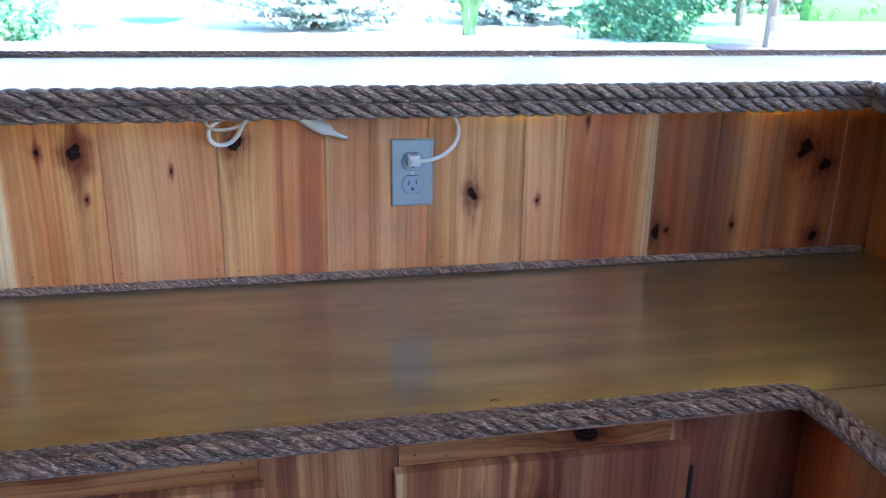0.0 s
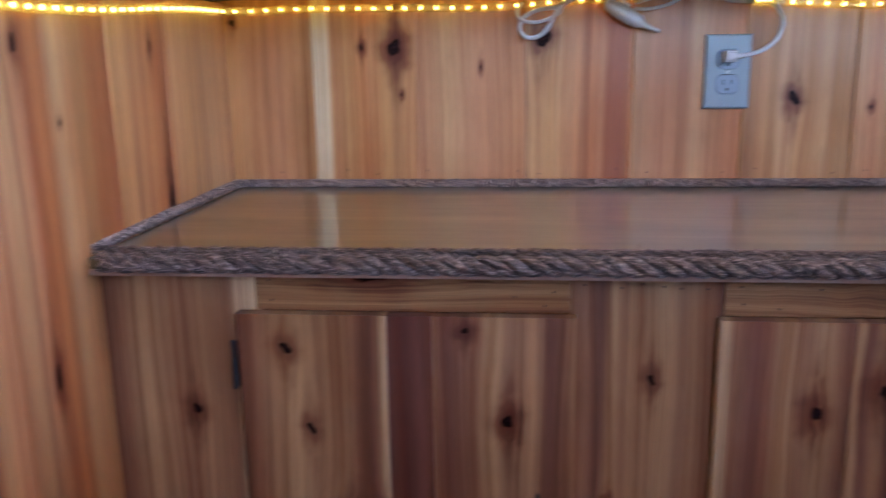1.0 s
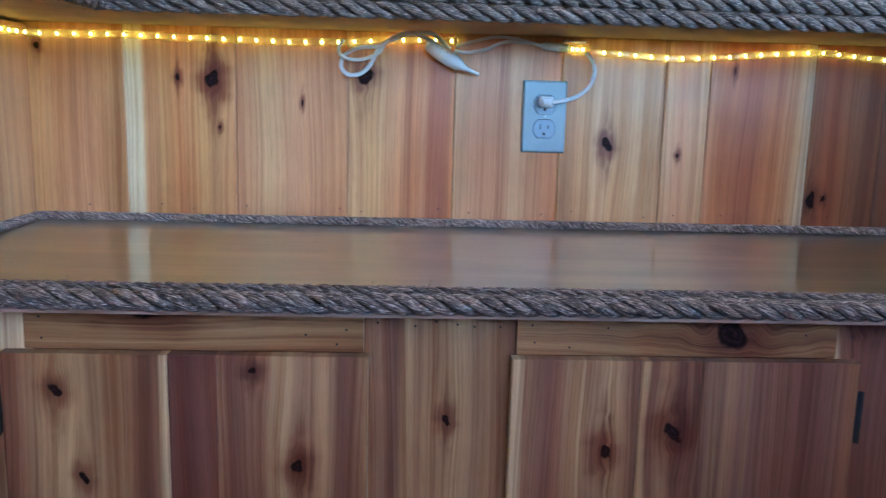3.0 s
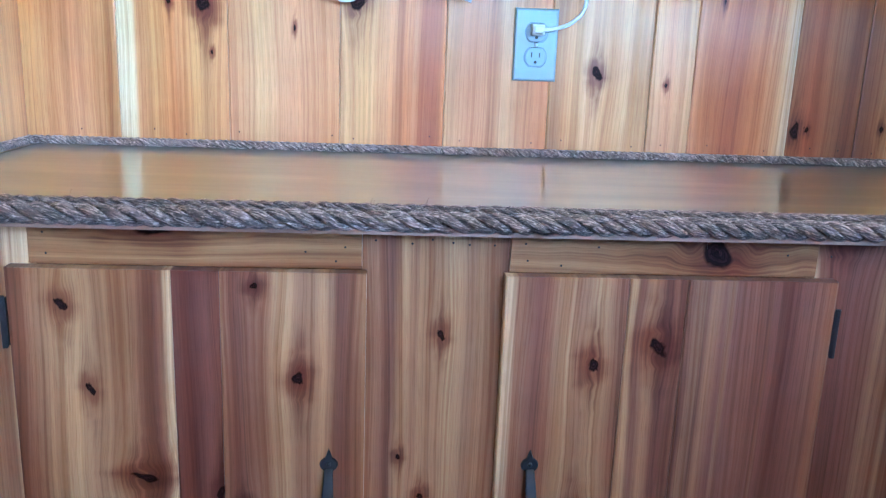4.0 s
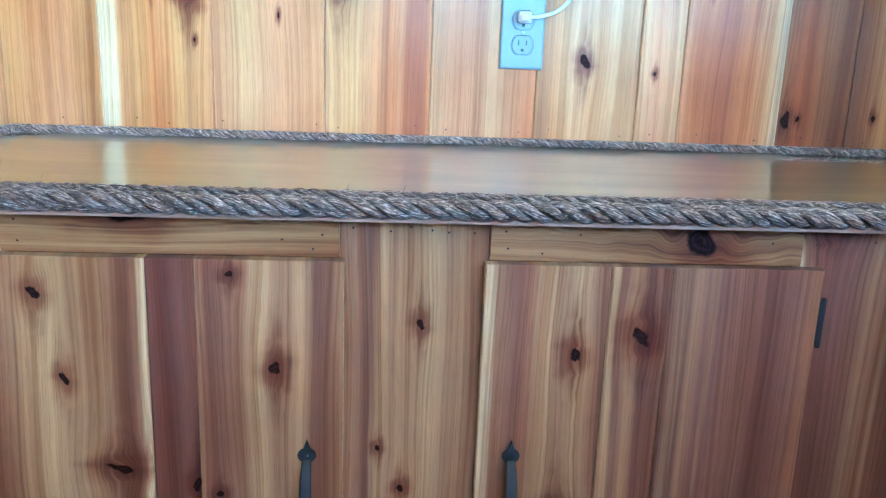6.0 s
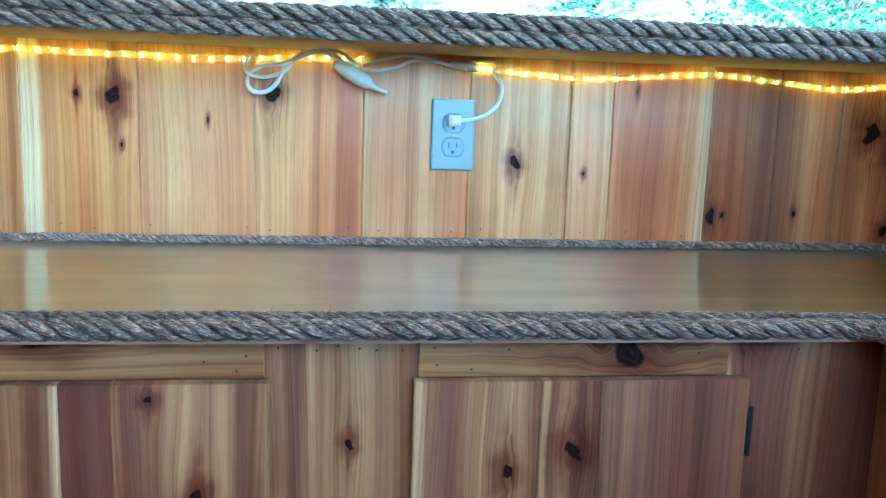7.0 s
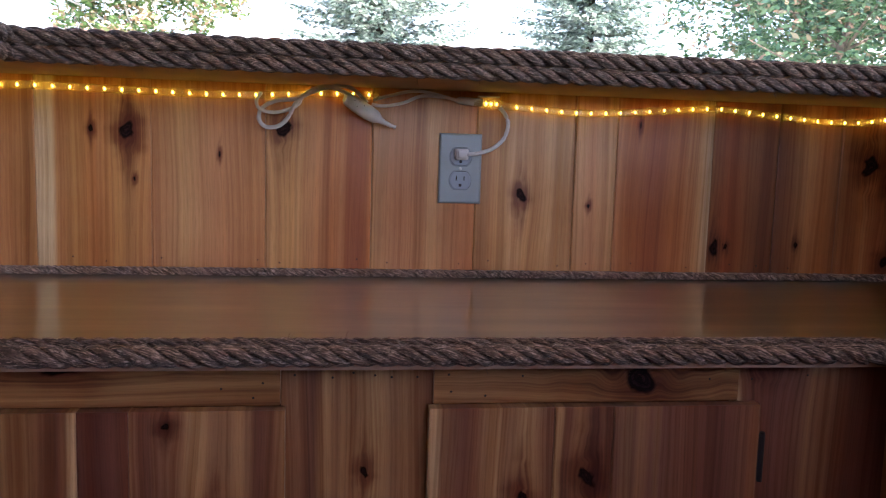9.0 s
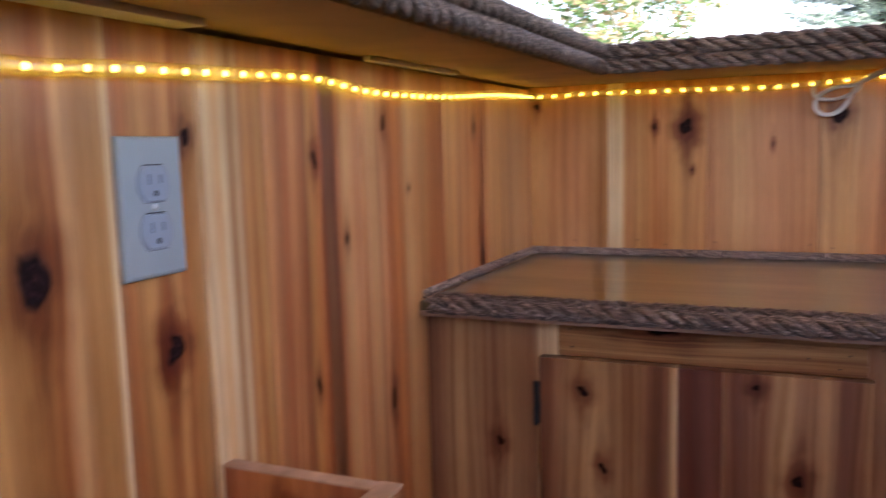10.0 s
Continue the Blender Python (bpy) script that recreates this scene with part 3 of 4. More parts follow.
for x0, x1, y0, y1 in ((-0.262, -0.232, 0.30, 0.62), (-0.266, -0.255, 0.93, 1.18)):
    part("shim", box(x0, x1, y0, y1, UNDER_Z - 0.006, UNDER_Z + 0.001, 0.001), BAR, bar_top, "thin wooden shim under the bar top")
R, LAY = 0.0120, 0.076
BARROPE = "thick dark brown manila rope glued along the bar edge"
for z in (UNDER_Z + 0.0100, UNDER_Z + 0.0325):
    rope("rope", [(-0.100, 1.374, z), (0.3, 1.374, z), (0.8, 1.3735, z), (1.205, 1.374, z)], R, LAY, BARROPE, "ropes on the bar edge", material=SHADED_ROPE)
    rope("rope", [(-0.096, -0.55, z), (-0.096, 0.0, z), (-0.095, 0.7, z), (-0.096, 1.366, z)], R, LAY, BARROPE, "ropes on the bar edge", material=SHADED_ROPE)
    rope("rope", [(1.213, 1.366, z), (1.213, 0.8, z), (1.213, 0.2, z)], R, LAY, BARROPE, "ropes on the bar edge", frayed=60, material=SHADED_ROPE)
rope("rope", [(-0.5, 1.834, BAR_Z + 0.0062), (0.6, 1.835, BAR_Z + 0.0062), (1.68, 1.834, BAR_Z + 0.0062)], 0.0066, 0.042, "dark brown manila rope along the outer bar edge", "ropes on the bar edge", frayed=60, material=SHADED_ROPE)

# ---- counter ----
counter = empty("counter", None, "glossy brown varnished wooden counter with an inner corner", "counter")
part("worktop", box(-0.272, RIGHT_X - 0.004, 1.072, WALL_Y - 0.002, 0.850, COUNTER_Z, 0.002), COUNTER, counter, smooth=False)
part("worktop", box(0.948, RIGHT_X - 0.004, -0.50, 1.0705, 0.850, COUNTER_Z, 0.002), COUNTER, counter, smooth=False)
part("edge_strip", box(-0.268, 0.9455, 1.0635, 1.0715, 0.8492, 0.8555, 0.001), STRIP, counter, "narrow pinkish unfinished strip", smooth=False)
part("edge_strip", box(0.9385, 0.9475, -0.50, 1.063, 0.8492, 0.8555, 0.001), STRIP, counter, "narrow pinkish unfinished strip", smooth=False)
FRONTROPE = "thick weathered manila rope along the counter edge"
for r, lay, back, z, frays in ((0.0114, 0.064, 0.0, 0.8652, 260), (0.0068, 0.046, 0.0135, COUNTER_Z + 0.0068, 160)):
    rope("rope", [(-0.252, 1.061 + back, z), (0.2, 1.060 + back, z), (0.6, 1.061 + back, z), (0.885, 1.061 + back, z), (0.922 + back * 0.7, 1.057 + back * 0.8, z),
                  (0.9345 + back, 1.040, z), (0.936 + back, 0.98, z), (0.936 + back, 0.5, z), (0.936 + back, -0.3, z)], r, lay, FRONTROPE, "ropes round the counter", frayed=frays)
rope("rope", [(-0.276, 1.083, COUNTER_Z + 0.006), (-0.277, 1.3, COUNTER_Z + 0.006), (-0.277, 1.55, COUNTER_Z + 0.006), (-0.266, 1.577, COUNTER_Z + 0.006), (-0.235, 1.583, COUNTER_Z + 0.006),
              (0.3, 1.583, COUNTER_Z + 0.006), (0.9, 1.583, COUNTER_Z + 0.006), (1.405, 1.583, COUNTER_Z + 0.006)],
     0.0072, 0.030, "thin manila rope in the joint of counter and wall", "ropes round the counter", frayed=90, material=BRIGHTENED_ROPE)

# ---- base cabinet ----
PLUM, WINE = (0.25, 0.10, 0.05), (0.34, 0.18, 0.07)
# Browner wood tones that also carry the shade low under the counter.
FRONT_TONES = [(0.06, (0.110, 0.043, 0.036)), (0.115, (0.155, 0.064, 0.047)), (0.16, (0.195, 0.087, 0.058)), (0.20, (0.240, 0.113, 0.069)), (0.27, (0.285, 0.148, 0.080)),
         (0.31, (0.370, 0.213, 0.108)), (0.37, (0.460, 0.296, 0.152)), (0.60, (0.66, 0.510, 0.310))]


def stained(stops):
    """The cabinet front's tones: the same wood, browner and with its shade put in, looked up by its lightness."""
    keys = [k for k, c in FRONT_TONES]
    return [(u, tuple(float(np.interp(tone[1], keys, [c[i] for k, c in FRONT_TONES])) for i in range(3))) for u, tone in stops]


cabinet = empty("base_cabinet", None, "cedar plank base cabinet with two overlay doors", "cabinet")
part("carcass", box(-0.275, 0.965, FRONT_Y + 0.018, WALL_Y + 0.010, 0.0, 0.849, 0), CEDAR, cabinet)
FACE = [
    (-0.277, -0.088, [(0, BROWN), (0.027, TAN), (0.05, PALE), (0.09, TAN), (0.13, GOLD), (0.158, PINK), (0.162, SAP), (0.174, SAP)], [(0.107, 0.678, 0.008, 0.010)]),
    (0.266, 0.430, [(0, PINK), (0.02, TAN), (0.035, BROWN), (0.048, PALE), (0.06, TAN), (0.085, GOLD), (0.10, PALE), (0.125, TAN), (0.15, PINK), (0.164, BROWN)],
     [(0.090, 0.729, 0.006, 0.009), (0.045, 0.577, 0.004, 0.005), (0.072, 0.525, 0.006, 0.006)]),
    (0.780, 0.978, [(0, SAP), (0.006, TAN), (0.02, BROWN), (0.06, BROWN), (0.10, TAN), (0.14, BROWN), (0.188, DARK)], [(0.035, 0.847, 0.018, 0.006)]),
]
for i, (x0, x1, stops, knots) in enumerate(FACE):
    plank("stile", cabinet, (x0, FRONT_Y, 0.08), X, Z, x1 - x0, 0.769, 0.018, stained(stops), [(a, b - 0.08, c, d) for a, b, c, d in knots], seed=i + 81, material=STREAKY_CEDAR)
HONEY, RESIN = (0.38, 0.215, 0.095), (0.26, 0.130, 0.052)
RAILS = [
    (-0.088, 0.266, [(0.130, 0.003, 0.012, 0.030)]),
    (0.430, 0.780, [(0.238, 0.018, 0.023, 0.027)]),
]
for i, (x0, x1, knots) in enumerate(RAILS):
    plank("rail", cabinet, (x0, FRONT_Y - 0.002, 0.8487), (0, 0, -1), X, 0.046, x1 - x0, 0.018, [(0, HONEY), (0.01, RESIN), (0.017, HONEY), (0.024, RESIN), (0.032, HONEY), (0.038, RESIN), (0.046, HONEY)],
          [(b, a, c, d) for a, b, c, d in knots], seed=i + 91, du=0.003, dv=0.006, material=STREAKY_CEDAR)

DOOR_Y, DOOR_Z0, DOOR_TOP = 1.078, 0.10, 0.8025
DOORS = [
    ("cedar plank cabinet door with a pale sapwood streak", [
        (-0.109, 0.063, [(0, BROWN), (0.02, TAN), (0.045, GOLD), (0.07, PALE), (0.09, GOLD), (0.115, PALE), (0.13, TAN), (0.15, BROWN), (0.158, PINK), (0.161, SAP), (0.172, SAP)],
         [(0.057, 0.764, 0.009, 0.010), (0.082, 0.667, 0.006, 0.011), (0.136, 0.560, 0.018, 0.008)]),
        (0.063, 0.114, [(0, RED), (0.02, DARK), (0.035, RED), (0.051, BROWN)], [(0.048, 0.54, 0.006, 0.013)]),
        (0.114, 0.272, [(0, SAP), (0.003, PINK), (0.02, BROWN), (0.05, TAN), (0.07, PALE), (0.085, TAN), (0.11, GOLD), (0.13, BROWN), (0.158, PINK)],
         [(0.036, 0.786, 0.006, 0.005), (0.084, 0.679, 0.009, 0.011), (0.021, 0.527, 0.006, 0.005)])]),
    ("reddish cedar plank cabinet door with dark knots", [
        (0.424, 0.563, [(0, SAP), (0.012, SAP), (0.015, PINK), (0.04, BROWN), (0.055, TAN), (0.07, PALE), (0.09, TAN), (0.105, PALE), (0.12, TAN), (0.139, BROWN)],
         [(0.104, 0.699, 0.009, 0.012), (0.097, 0.505, 0.012, 0.012)]),
        (0.563, 0.630, [(0, TAN), (0.012, PALE), (0.02, BROWN), (0.035, GOLD), (0.045, RED), (0.067, BROWN)], [(0.038, 0.724, 0.013, 0.014)]),
        (0.630, 0.802, [(0, PLUM), (0.02, DARK), (0.03, PINK), (0.045, PLUM), (0.08, WINE), (0.12, PLUM), (0.155, WINE), (0.168, PINK)], [])]),
]
for d, (label, boards) in enumerate(DOORS):
    door = empty("door", None, label)
    door.parent = cabinet
    for i, (x0, x1, stops, knots) in enumerate(boards):
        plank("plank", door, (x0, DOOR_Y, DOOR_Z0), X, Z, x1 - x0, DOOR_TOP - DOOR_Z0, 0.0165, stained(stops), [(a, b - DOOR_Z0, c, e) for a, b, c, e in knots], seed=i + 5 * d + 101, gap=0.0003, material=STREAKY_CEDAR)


def pull_handle(x, z):
    """A hammered black iron pull: two spade-shaped plates and a bowed grip."""
    handle = empty("handle", None, "black wrought iron pull handle")
    for sign in (1, -1):
        bm = bmesh.new()
        outline = []
        for k in range(25):
            a = math.pi * k / 24
            r = 0.0098 + 0.0105 * max(0.0, 1 - abs(a - math.pi / 2) / 0.42) ** 1.6
            outline.append((r * math.cos(a) * (1.08 if r < 0.0105 else 1.0), r * math.sin(a)))
        for k in range(1, 12):
            a = math.pi + math.pi * k / 12
            outline.append((0.0104 * math.cos(a), 0.0085 * math.sin(a)))
        base = [bm.verts.new((x + px, DOOR_Y - 0.0004, z + sign * (0.041 + pz))) for px, pz in outline]
        ring = [bm.verts.new((x + px * 0.9, DOOR_Y - 0.0026, z + sign * (0.041 + pz * 0.9))) for px, pz in outline]
        m = len(outline)
        for k in range(m):
            bm.faces.new((base[k], base[(k + 1) % m], ring[(k + 1) % m], ring[k]))
        bm.faces.new(ring)
        bmesh.ops.recalc_face_normals(bm, faces=bm.faces)
        part("spade_plate", bm, BLACK_IRON, handle, smooth=False)
    bm, rings, steps = bmesh.new(), [], 24
    for k in range(steps + 1):
        f = k / steps
        depth, slope = 0.0035 + 0.019 * math.sin(math.pi * f) ** 0.7, math.cos(math.pi * f)
        wide = 0.0052 + 0.0016 * math.sin(math.pi * f)
        lean = math.atan2(slope * 0.9, 1.0)
        ny, nz = -math.cos(lean), math.sin(lean)
        ring = []
        for cx, cn in ((-1, -0.3), (-0.8, 0.8), (-0.4, 1), (0.4, 1), (0.8, 0.8), (1, -0.3), (0.7, -1), (-0.7, -1)):
            ring.append(bm.verts.new((x + cx * wide, DOOR_Y - depth + ny * cn * 0.0022, z + 0.037 - 0.074 * f + nz * cn * 0.0022)))
        rings.append(ring)
    for r0, r1 in zip(rings, rings[1:]):
        for k in range(8):
            bm.faces.new((r0[k], r0[(k + 1) % 8], r1[(k + 1) % 8], r1[k]))
    bm.faces.new(rings[0]), bm.faces.new(rings[-1])
    bmesh.ops.recalc_face_normals(bm, faces=bm.faces)
    part("grip", bm, BLACK_IRON, handle)
    for sign in (1, -1):
        rivet = bmesh.new()
        bmesh.ops.create_uvsphere(rivet, u_segments=10, v_segments=6, radius=0.0028, matrix=pose(x, DOOR_Y - 0.0028, z + sign * 0.043))
        part("rivet", rivet, BLACK_IRON, handle)
    return handle


def hinge(x, z, side):
    bm = box(x - 0.001, x + 0.001, DOOR_Y + 0.001, FRONT_Y - 0.0005, z - 0.027, z + 0.027, 0.0006)
    leaf = part("hinge", bm, BLACK_IRON, None, "small black iron hinge")
    part("barrel", tube_rings([(x + side * 0.003, DOOR_Y + 0.002, z - 0.029), (x + side * 0.003, DOOR_Y + 0.002, z + 0.029)], 0.0030, 10), BLACK_IRON, leaf)
    return leaf


door_objects = [o for o in cabinet.children if o.name.split(".")[0] == "door"]
for door, hx, gx, side in ((door_objects[0], -0.1115, 0.232, -1), (door_objects[1], 0.8035, 0.4635, 1)):
    pull_handle(gx, 0.5345).parent = door
    for hz in (0.741, 0.20):
        hinge(hx, hz, side).parent = door

# The return of the cabinet under the other arm of the counter.
side_cabinet = empty("base_cabinet", None, "dark reddish cedar cabinet under the counter's return", "cabinet")
part("carcass", box(0.990, RIGHT_X - 0.004, -0.48, 1.0945, 0.0, 0.849, 0), CEDAR, side_cabinet)
for i in range(8):
    y0 = 1.0965 - 0.19 * i
    plank("stile", side_cabinet, (0.970, y0, 0.08), (0, -1, 0), Z, 0.19, 0.769, 0.018, [(0, DARK), (0.06, RED), (0.12, BROWN), (0.19, RED)], [(0.1, 0.45 + 0.05 * (i % 3), 0.007, 0.01)], seed=i + 121, du=0.006, dv=0.012)


# ---- wall outlets ----
def outlet(name, m, label, plugged):
    """A duplex outlet: plate, two faces with slots, a screw. Built facing -y at the origin, then posed by m."""
    top = empty(name, m, label, "outlet", "wall outlets")
    bm = bmesh.new()
    levels = ((0.0352, 0.0572, 0.0), (0.0352, 0.0572, -0.003), (0.0338, 0.0558, -0.0052), (0.0315, 0.0535, -0.0060))
    rings = [[bm.verts.new((sx * w, y, sz * h)) for sx, sz in ((-1, -1), (1, -1), (1, 1), (-1, 1))] for w, h, y in levels]
    for a, b in zip(rings, rings[1:]):
        for k in range(4):
            bm.faces.new((a[k], a[(k + 1) % 4], b[(k + 1) % 4], b[k]))
    bm.faces.new(rings[-1])
    bmesh.ops.recalc_face_normals(bm, faces=bm.faces)
    part("cover_plate", bm, GREY_PLASTIC, top, smooth=False)
    for cz in (0.0193, -0.0193):
        bm = bmesh.new()
        outline = []
        for k in range(32):
            a = 2 * math.pi * k / 32
            outline.append((0.0172 * math.cos(a), max(-0.0142, min(0.0142, 0.0172 * math.sin(a)))))
        groove = [bm.verts.new((px * 1.06, -0.0063, cz + pz * 1.06)) for px, pz in outline]
        part_ring = [bm.verts.new((px, -0.0066, cz + pz)) for px, pz in outline]
        inner = [bm.verts.new((px * 0.96, -0.0080, cz + pz * 0.96)) for px, pz in outline]
        for a, b in ((groove, part_ring), (part_ring, inner)):
            for k in range(32):
                bm.faces.new((a[k], a[(k + 1) % 32], b[(k + 1) % 32], b[k]))
        bm.faces.new(inner)
        bmesh.ops.recalc_face_normals(bm, faces=bm.faces)
        face = part("socket", bm, SOCKET, top, smooth=False)
        shadow_gap = tube_rings([(1.075 * px, -0.0060, cz + 1.075 * pz) for px, pz in outline + outline[:1]], 0.0004, 5, False)
        part("rim", shadow_gap, RIM_GREY, face)
        for sx, w, h in ((-0.0064, 0.0009, 0.0042), (0.0064, 0.0009, 0.0035)):
            part("slot", box(sx - w, sx + w, -0.0084, -0.0078, cz + 0.0035 - h, cz + 0.0035 + h, 0), SLOT if plugged else RIM_GREY, face, smooth=False)
        part("shadow_gap", box(-0.0095, 0.0095, -0.0072, -0.0060, cz + 0.0146, cz + 0.0155, 0), SLOT, face, smooth=False)
        hole = bmesh.new()
        bmesh.ops.create_circle(hole, cap_ends=True, radius=0.0026, segments=12, matrix=pose(0, -0.0084, cz - 0.0078, 90))
        part("slot", hole, SLOT, face, smooth=False)
    screw = bmesh.new()
    bmesh.ops.create_uvsphere(screw, u_segments=10, v_segments=6, radius=0.0028, matrix=pose(0, -0.0062, 0) @ Matrix.Diagonal((1, 0.5, 1, 1)))
    part("screw", screw, STEEL, top)
    return top


outlet("outlet", pose(0.527, WALL_Y - 0.0005, 1.049), "blue-grey plastic duplex outlet on the plank wall, one plug in it", True)
LEFT_TURN = math.degrees(math.atan2(UL.y, UL.x))
outlet("outlet", pose(left_x(0.576) + 0.0005, 0.576, 1.031, 0, 0, LEFT_TURN) @ Matrix.Scale(0.95, 4), "blue-grey plastic duplex outlet on the plank wall, empty", False)

# ---- rope light ----
WY = WALL_Y - 0.0085
light_rope = empty("rope_light", None, "clear plastic rope light with warm yellow bulbs under the bar top", "rope light")
LEFT_RUN = [(left_x(y) + 0.0095, y, z) for y, z in ((-0.55, 1.140), (-0.2, 1.132), (0.1, 1.140), (0.3, 1.134), (0.456, 1.129), (0.539, 1.133), (0.664, 1.138), (0.805, 1.143), (0.90, 1.137), (0.977, 1.135), (1.146, 1.139), (1.377, 1.152), (1.54, 1.156))]
RUN_A = LEFT_RUN + [(-0.262, WALL_Y - 0.016, 1.1565), (-0.235, WY, 1.157), (-0.143, WY, 1.1585), (-0.05, WY, 1.157), (0.042, WY, 1.156), (0.13, WY, 1.1545), (0.212, WY, 1.157), (0.27, WY, 1.161), (0.31, WY, 1.1625), (0.375, WY, 1.163), (0.393, WY, 1.158)]
RUN_B = [(0.592, WY, 1.153), (0.65, WY, 1.150), (0.725, WY, 1.146), (0.80, WY, 1.149), (0.88, WY, 1.156), (0.955, WY, 1.161), (1.00, WY, 1.159), (1.08, WY, 1.152), (1.167, WY, 1.146), (1.23, WY, 1.147), (1.294, WY, 1.154), (1.40, WY, 1.152)]
bulb_mesh = None
for run in (RUN_A, RUN_B):
    part("tube", tube_rings(smooth_line(run, 0.004), 0.0062, 10), TUBE, light_rope)
    for p in smooth_line(run, 0.0254)[1:]:
        if bulb_mesh is None:
            bm = bmesh.new()
            bmesh.ops.create_uvsphere(bm, u_segments=8, v_segments=6, radius=1.0, matrix=Matrix.Diagonal((0.0019, 0.0019, 0.0027, 1)))
            ob = part("bulb", bm, BULB, light_rope)
            bulb_mesh = ob.data
        else:
            ob = mesh_ob("bulb", bulb_mesh, None, light_rope)
        ob.location = p
part("connector", tube_rings([(0.545, WY, 1.1575), (0.560, WY, 1.157), (0.561, WY, 1.157), (0.592, WY, 1.154)], lambda i: (0.0065, 0.0072, 0.0088, 0.0088)[i], 14), TUBE, light_rope, "clear end connector")
for bx in (0.566, 0.574, 0.583):
    ob = mesh_ob("bulb", bulb_mesh, None, light_rope)
    ob.location = (bx, WY - 0.002, 1.1555)
part("sleeve", tube_rings([(0.515, WY, 1.1600), (0.522, WY, 1.1595), (0.556, WY, 1.1575), (0.560, WY, 1.157)], lambda i: (0.003, 0.0062, 0.0068, 0.0062)[i], 12), PLUG_GREY, light_rope, "milky plastic sleeve")
part("clip", box(0.552, 0.588, WY - 0.004, WALL_Y - 0.001, 1.1655, 1.1685, 0.001), PLUG_GREY, light_rope, "clear mounting clip")
part("cord", tube_rings(smooth_line([(0.515, WY, 1.160), (0.47, WY - 0.002, 1.170), (0.44, WY - 0.003, 1.1705), (0.405, WY, 1.162), (0.38, WY, 1.155)], 0.004), 0.0026, 8), WHITE_CABLE, light_rope)
part("cord", tube_rings(smooth_line([(0.500, WY - 0.002, 1.163), (0.46, WY - 0.004, 1.164), (0.43, WY - 0.004, 1.152), (0.40, WY - 0.004, 1.146), (0.378, WY - 0.006, 1.148)], 0.004), 0.0026, 8), WHITE_CABLE, light_rope)

power_cord = empty("power_cord", None, "white power cord looped over the rope light, with an inline adapter", "cord")
CY = WY - 0.013
part("cord", tube_rings(smooth_line([(0.372, CY + 0.006, 1.150), (0.345, CY, 1.172), (0.315, CY - 0.002, 1.172), (0.285, CY, 1.163), (0.262, CY - 0.001, 1.148), (0.248, CY - 0.001, 1.122), (0.232, CY, 1.108),
     (0.213, CY, 1.107), (0.203, CY, 1.119), (0.208, CY + 0.002, 1.136), (0.230, CY + 0.004, 1.148), (0.262, CY - 0.003, 1.152), (0.285, CY - 0.004, 1.166), (0.31, CY - 0.005, 1.176 - 0.004), (0.345, CY - 0.004, 1.160), (0.36, CY - 0.002, 1.145)], 0.003), 0.0033, 9), WHITE_CABLE, power_cord)
part("cord", tube_rings(smooth_line([(0.206, CY + 0.005, 1.160), (0.199, CY + 0.002, 1.146), (0.206, CY, 1.133), (0.232, CY + 0.002, 1.130), (0.262, CY + 0.003, 1.142), (0.272, CY + 0.002, 1.162)], 0.003), 0.0028, 9), WHITE_CABLE, power_cord)
part("adapter", tube_rings([(0.334, CY, 1.156), (0.338, CY, 1.1545), (0.352, CY, 1.147), (0.372, CY, 1.135), (0.386, CY, 1.127), (0.392, CY, 1.1235), (0.396, CY, 1.121)],
     lambda i: (0.004, 0.009, 0.0118, 0.0122, 0.0105, 0.006, 0.0045)[i], 14), WHITE_CABLE, power_cord, "rounded white inline adapter")
for k in range(4):
    part("relief_ring", tube_rings([(0.396 + 0.004 * k, CY, 1.121 - 0.0018 * k), (0.3985 + 0.004 * k, CY, 1.1199 - 0.0018 * k)], 0.0046 - 0.0005 * k, 10), WHITE_CABLE, power_cord)
part("tip", tube_rings([(0.396, CY, 1.121), (0.418, CY, 1.112)], 0.0028, 9), WHITE_CABLE, power_cord)

for px, pz in ((0.352, 1.152), (0.360, 1.150), (0.356, 1.143), (0.367, 1.144), (0.371, 1.137)):
    dot = bmesh.new()
    bmesh.ops.create_uvsphere(dot, u_segments=8, v_segments=5, radius=0.0008, matrix=pose(px, CY - 0.0112, pz))
    part("rivet", dot, SLOT, power_cord, "tiny dark rivet")

plug_cord = empty("plug_cord", None, "white cord from the rope light to a plug in the outlet", "cord")
PY = WALL_Y - 0.0085
part("cord", tube_rings(smooth_line([(0.588, WY - 0.004, 1.150), (0.597, WY - 0.010, 1.138), (0.601, WY - 0.014, 1.122), (0.594, WY - 0.018, 1.100), (0.575, PY - 0.020, 1.083), (0.552, PY - 0.020, 1.075), (0.530, PY - 0.0195, 1.0725)], 0.003), 0.0033, 9), WHITE_CABLE, plug_cord)
plug = part("plug", box(0.5165, 0.5375, PY - 0.0185, PY + 0.0012, 1.0635, 1.0815, 0.003), PLUG_GREY, plug_cord, "boxy clear grey plug")
part("collar", box(0.5195, 0.5345, PY - 0.0245, PY - 0.0180, 1.0665, 1.0785, 0.0025), PLUG_GREY, plug)

scrap_bm = tube_rings(smooth_line([(0.544, 1.112, 0.8690), (0.549, 1.115, 0.8697), (0.555, 1.114, 0.8700), (0.560, 1.111, 0.8692)], 0.0012), lambda i: 0.0005 + 0.0008 * math.sin(min(i, 13) / 13 * math.pi), 7, squash=0.6)
tagged(part("leaf_scrap", scrap_bm, SLOT), "small dark curled leaf scrap lying on the counter", "leaf")

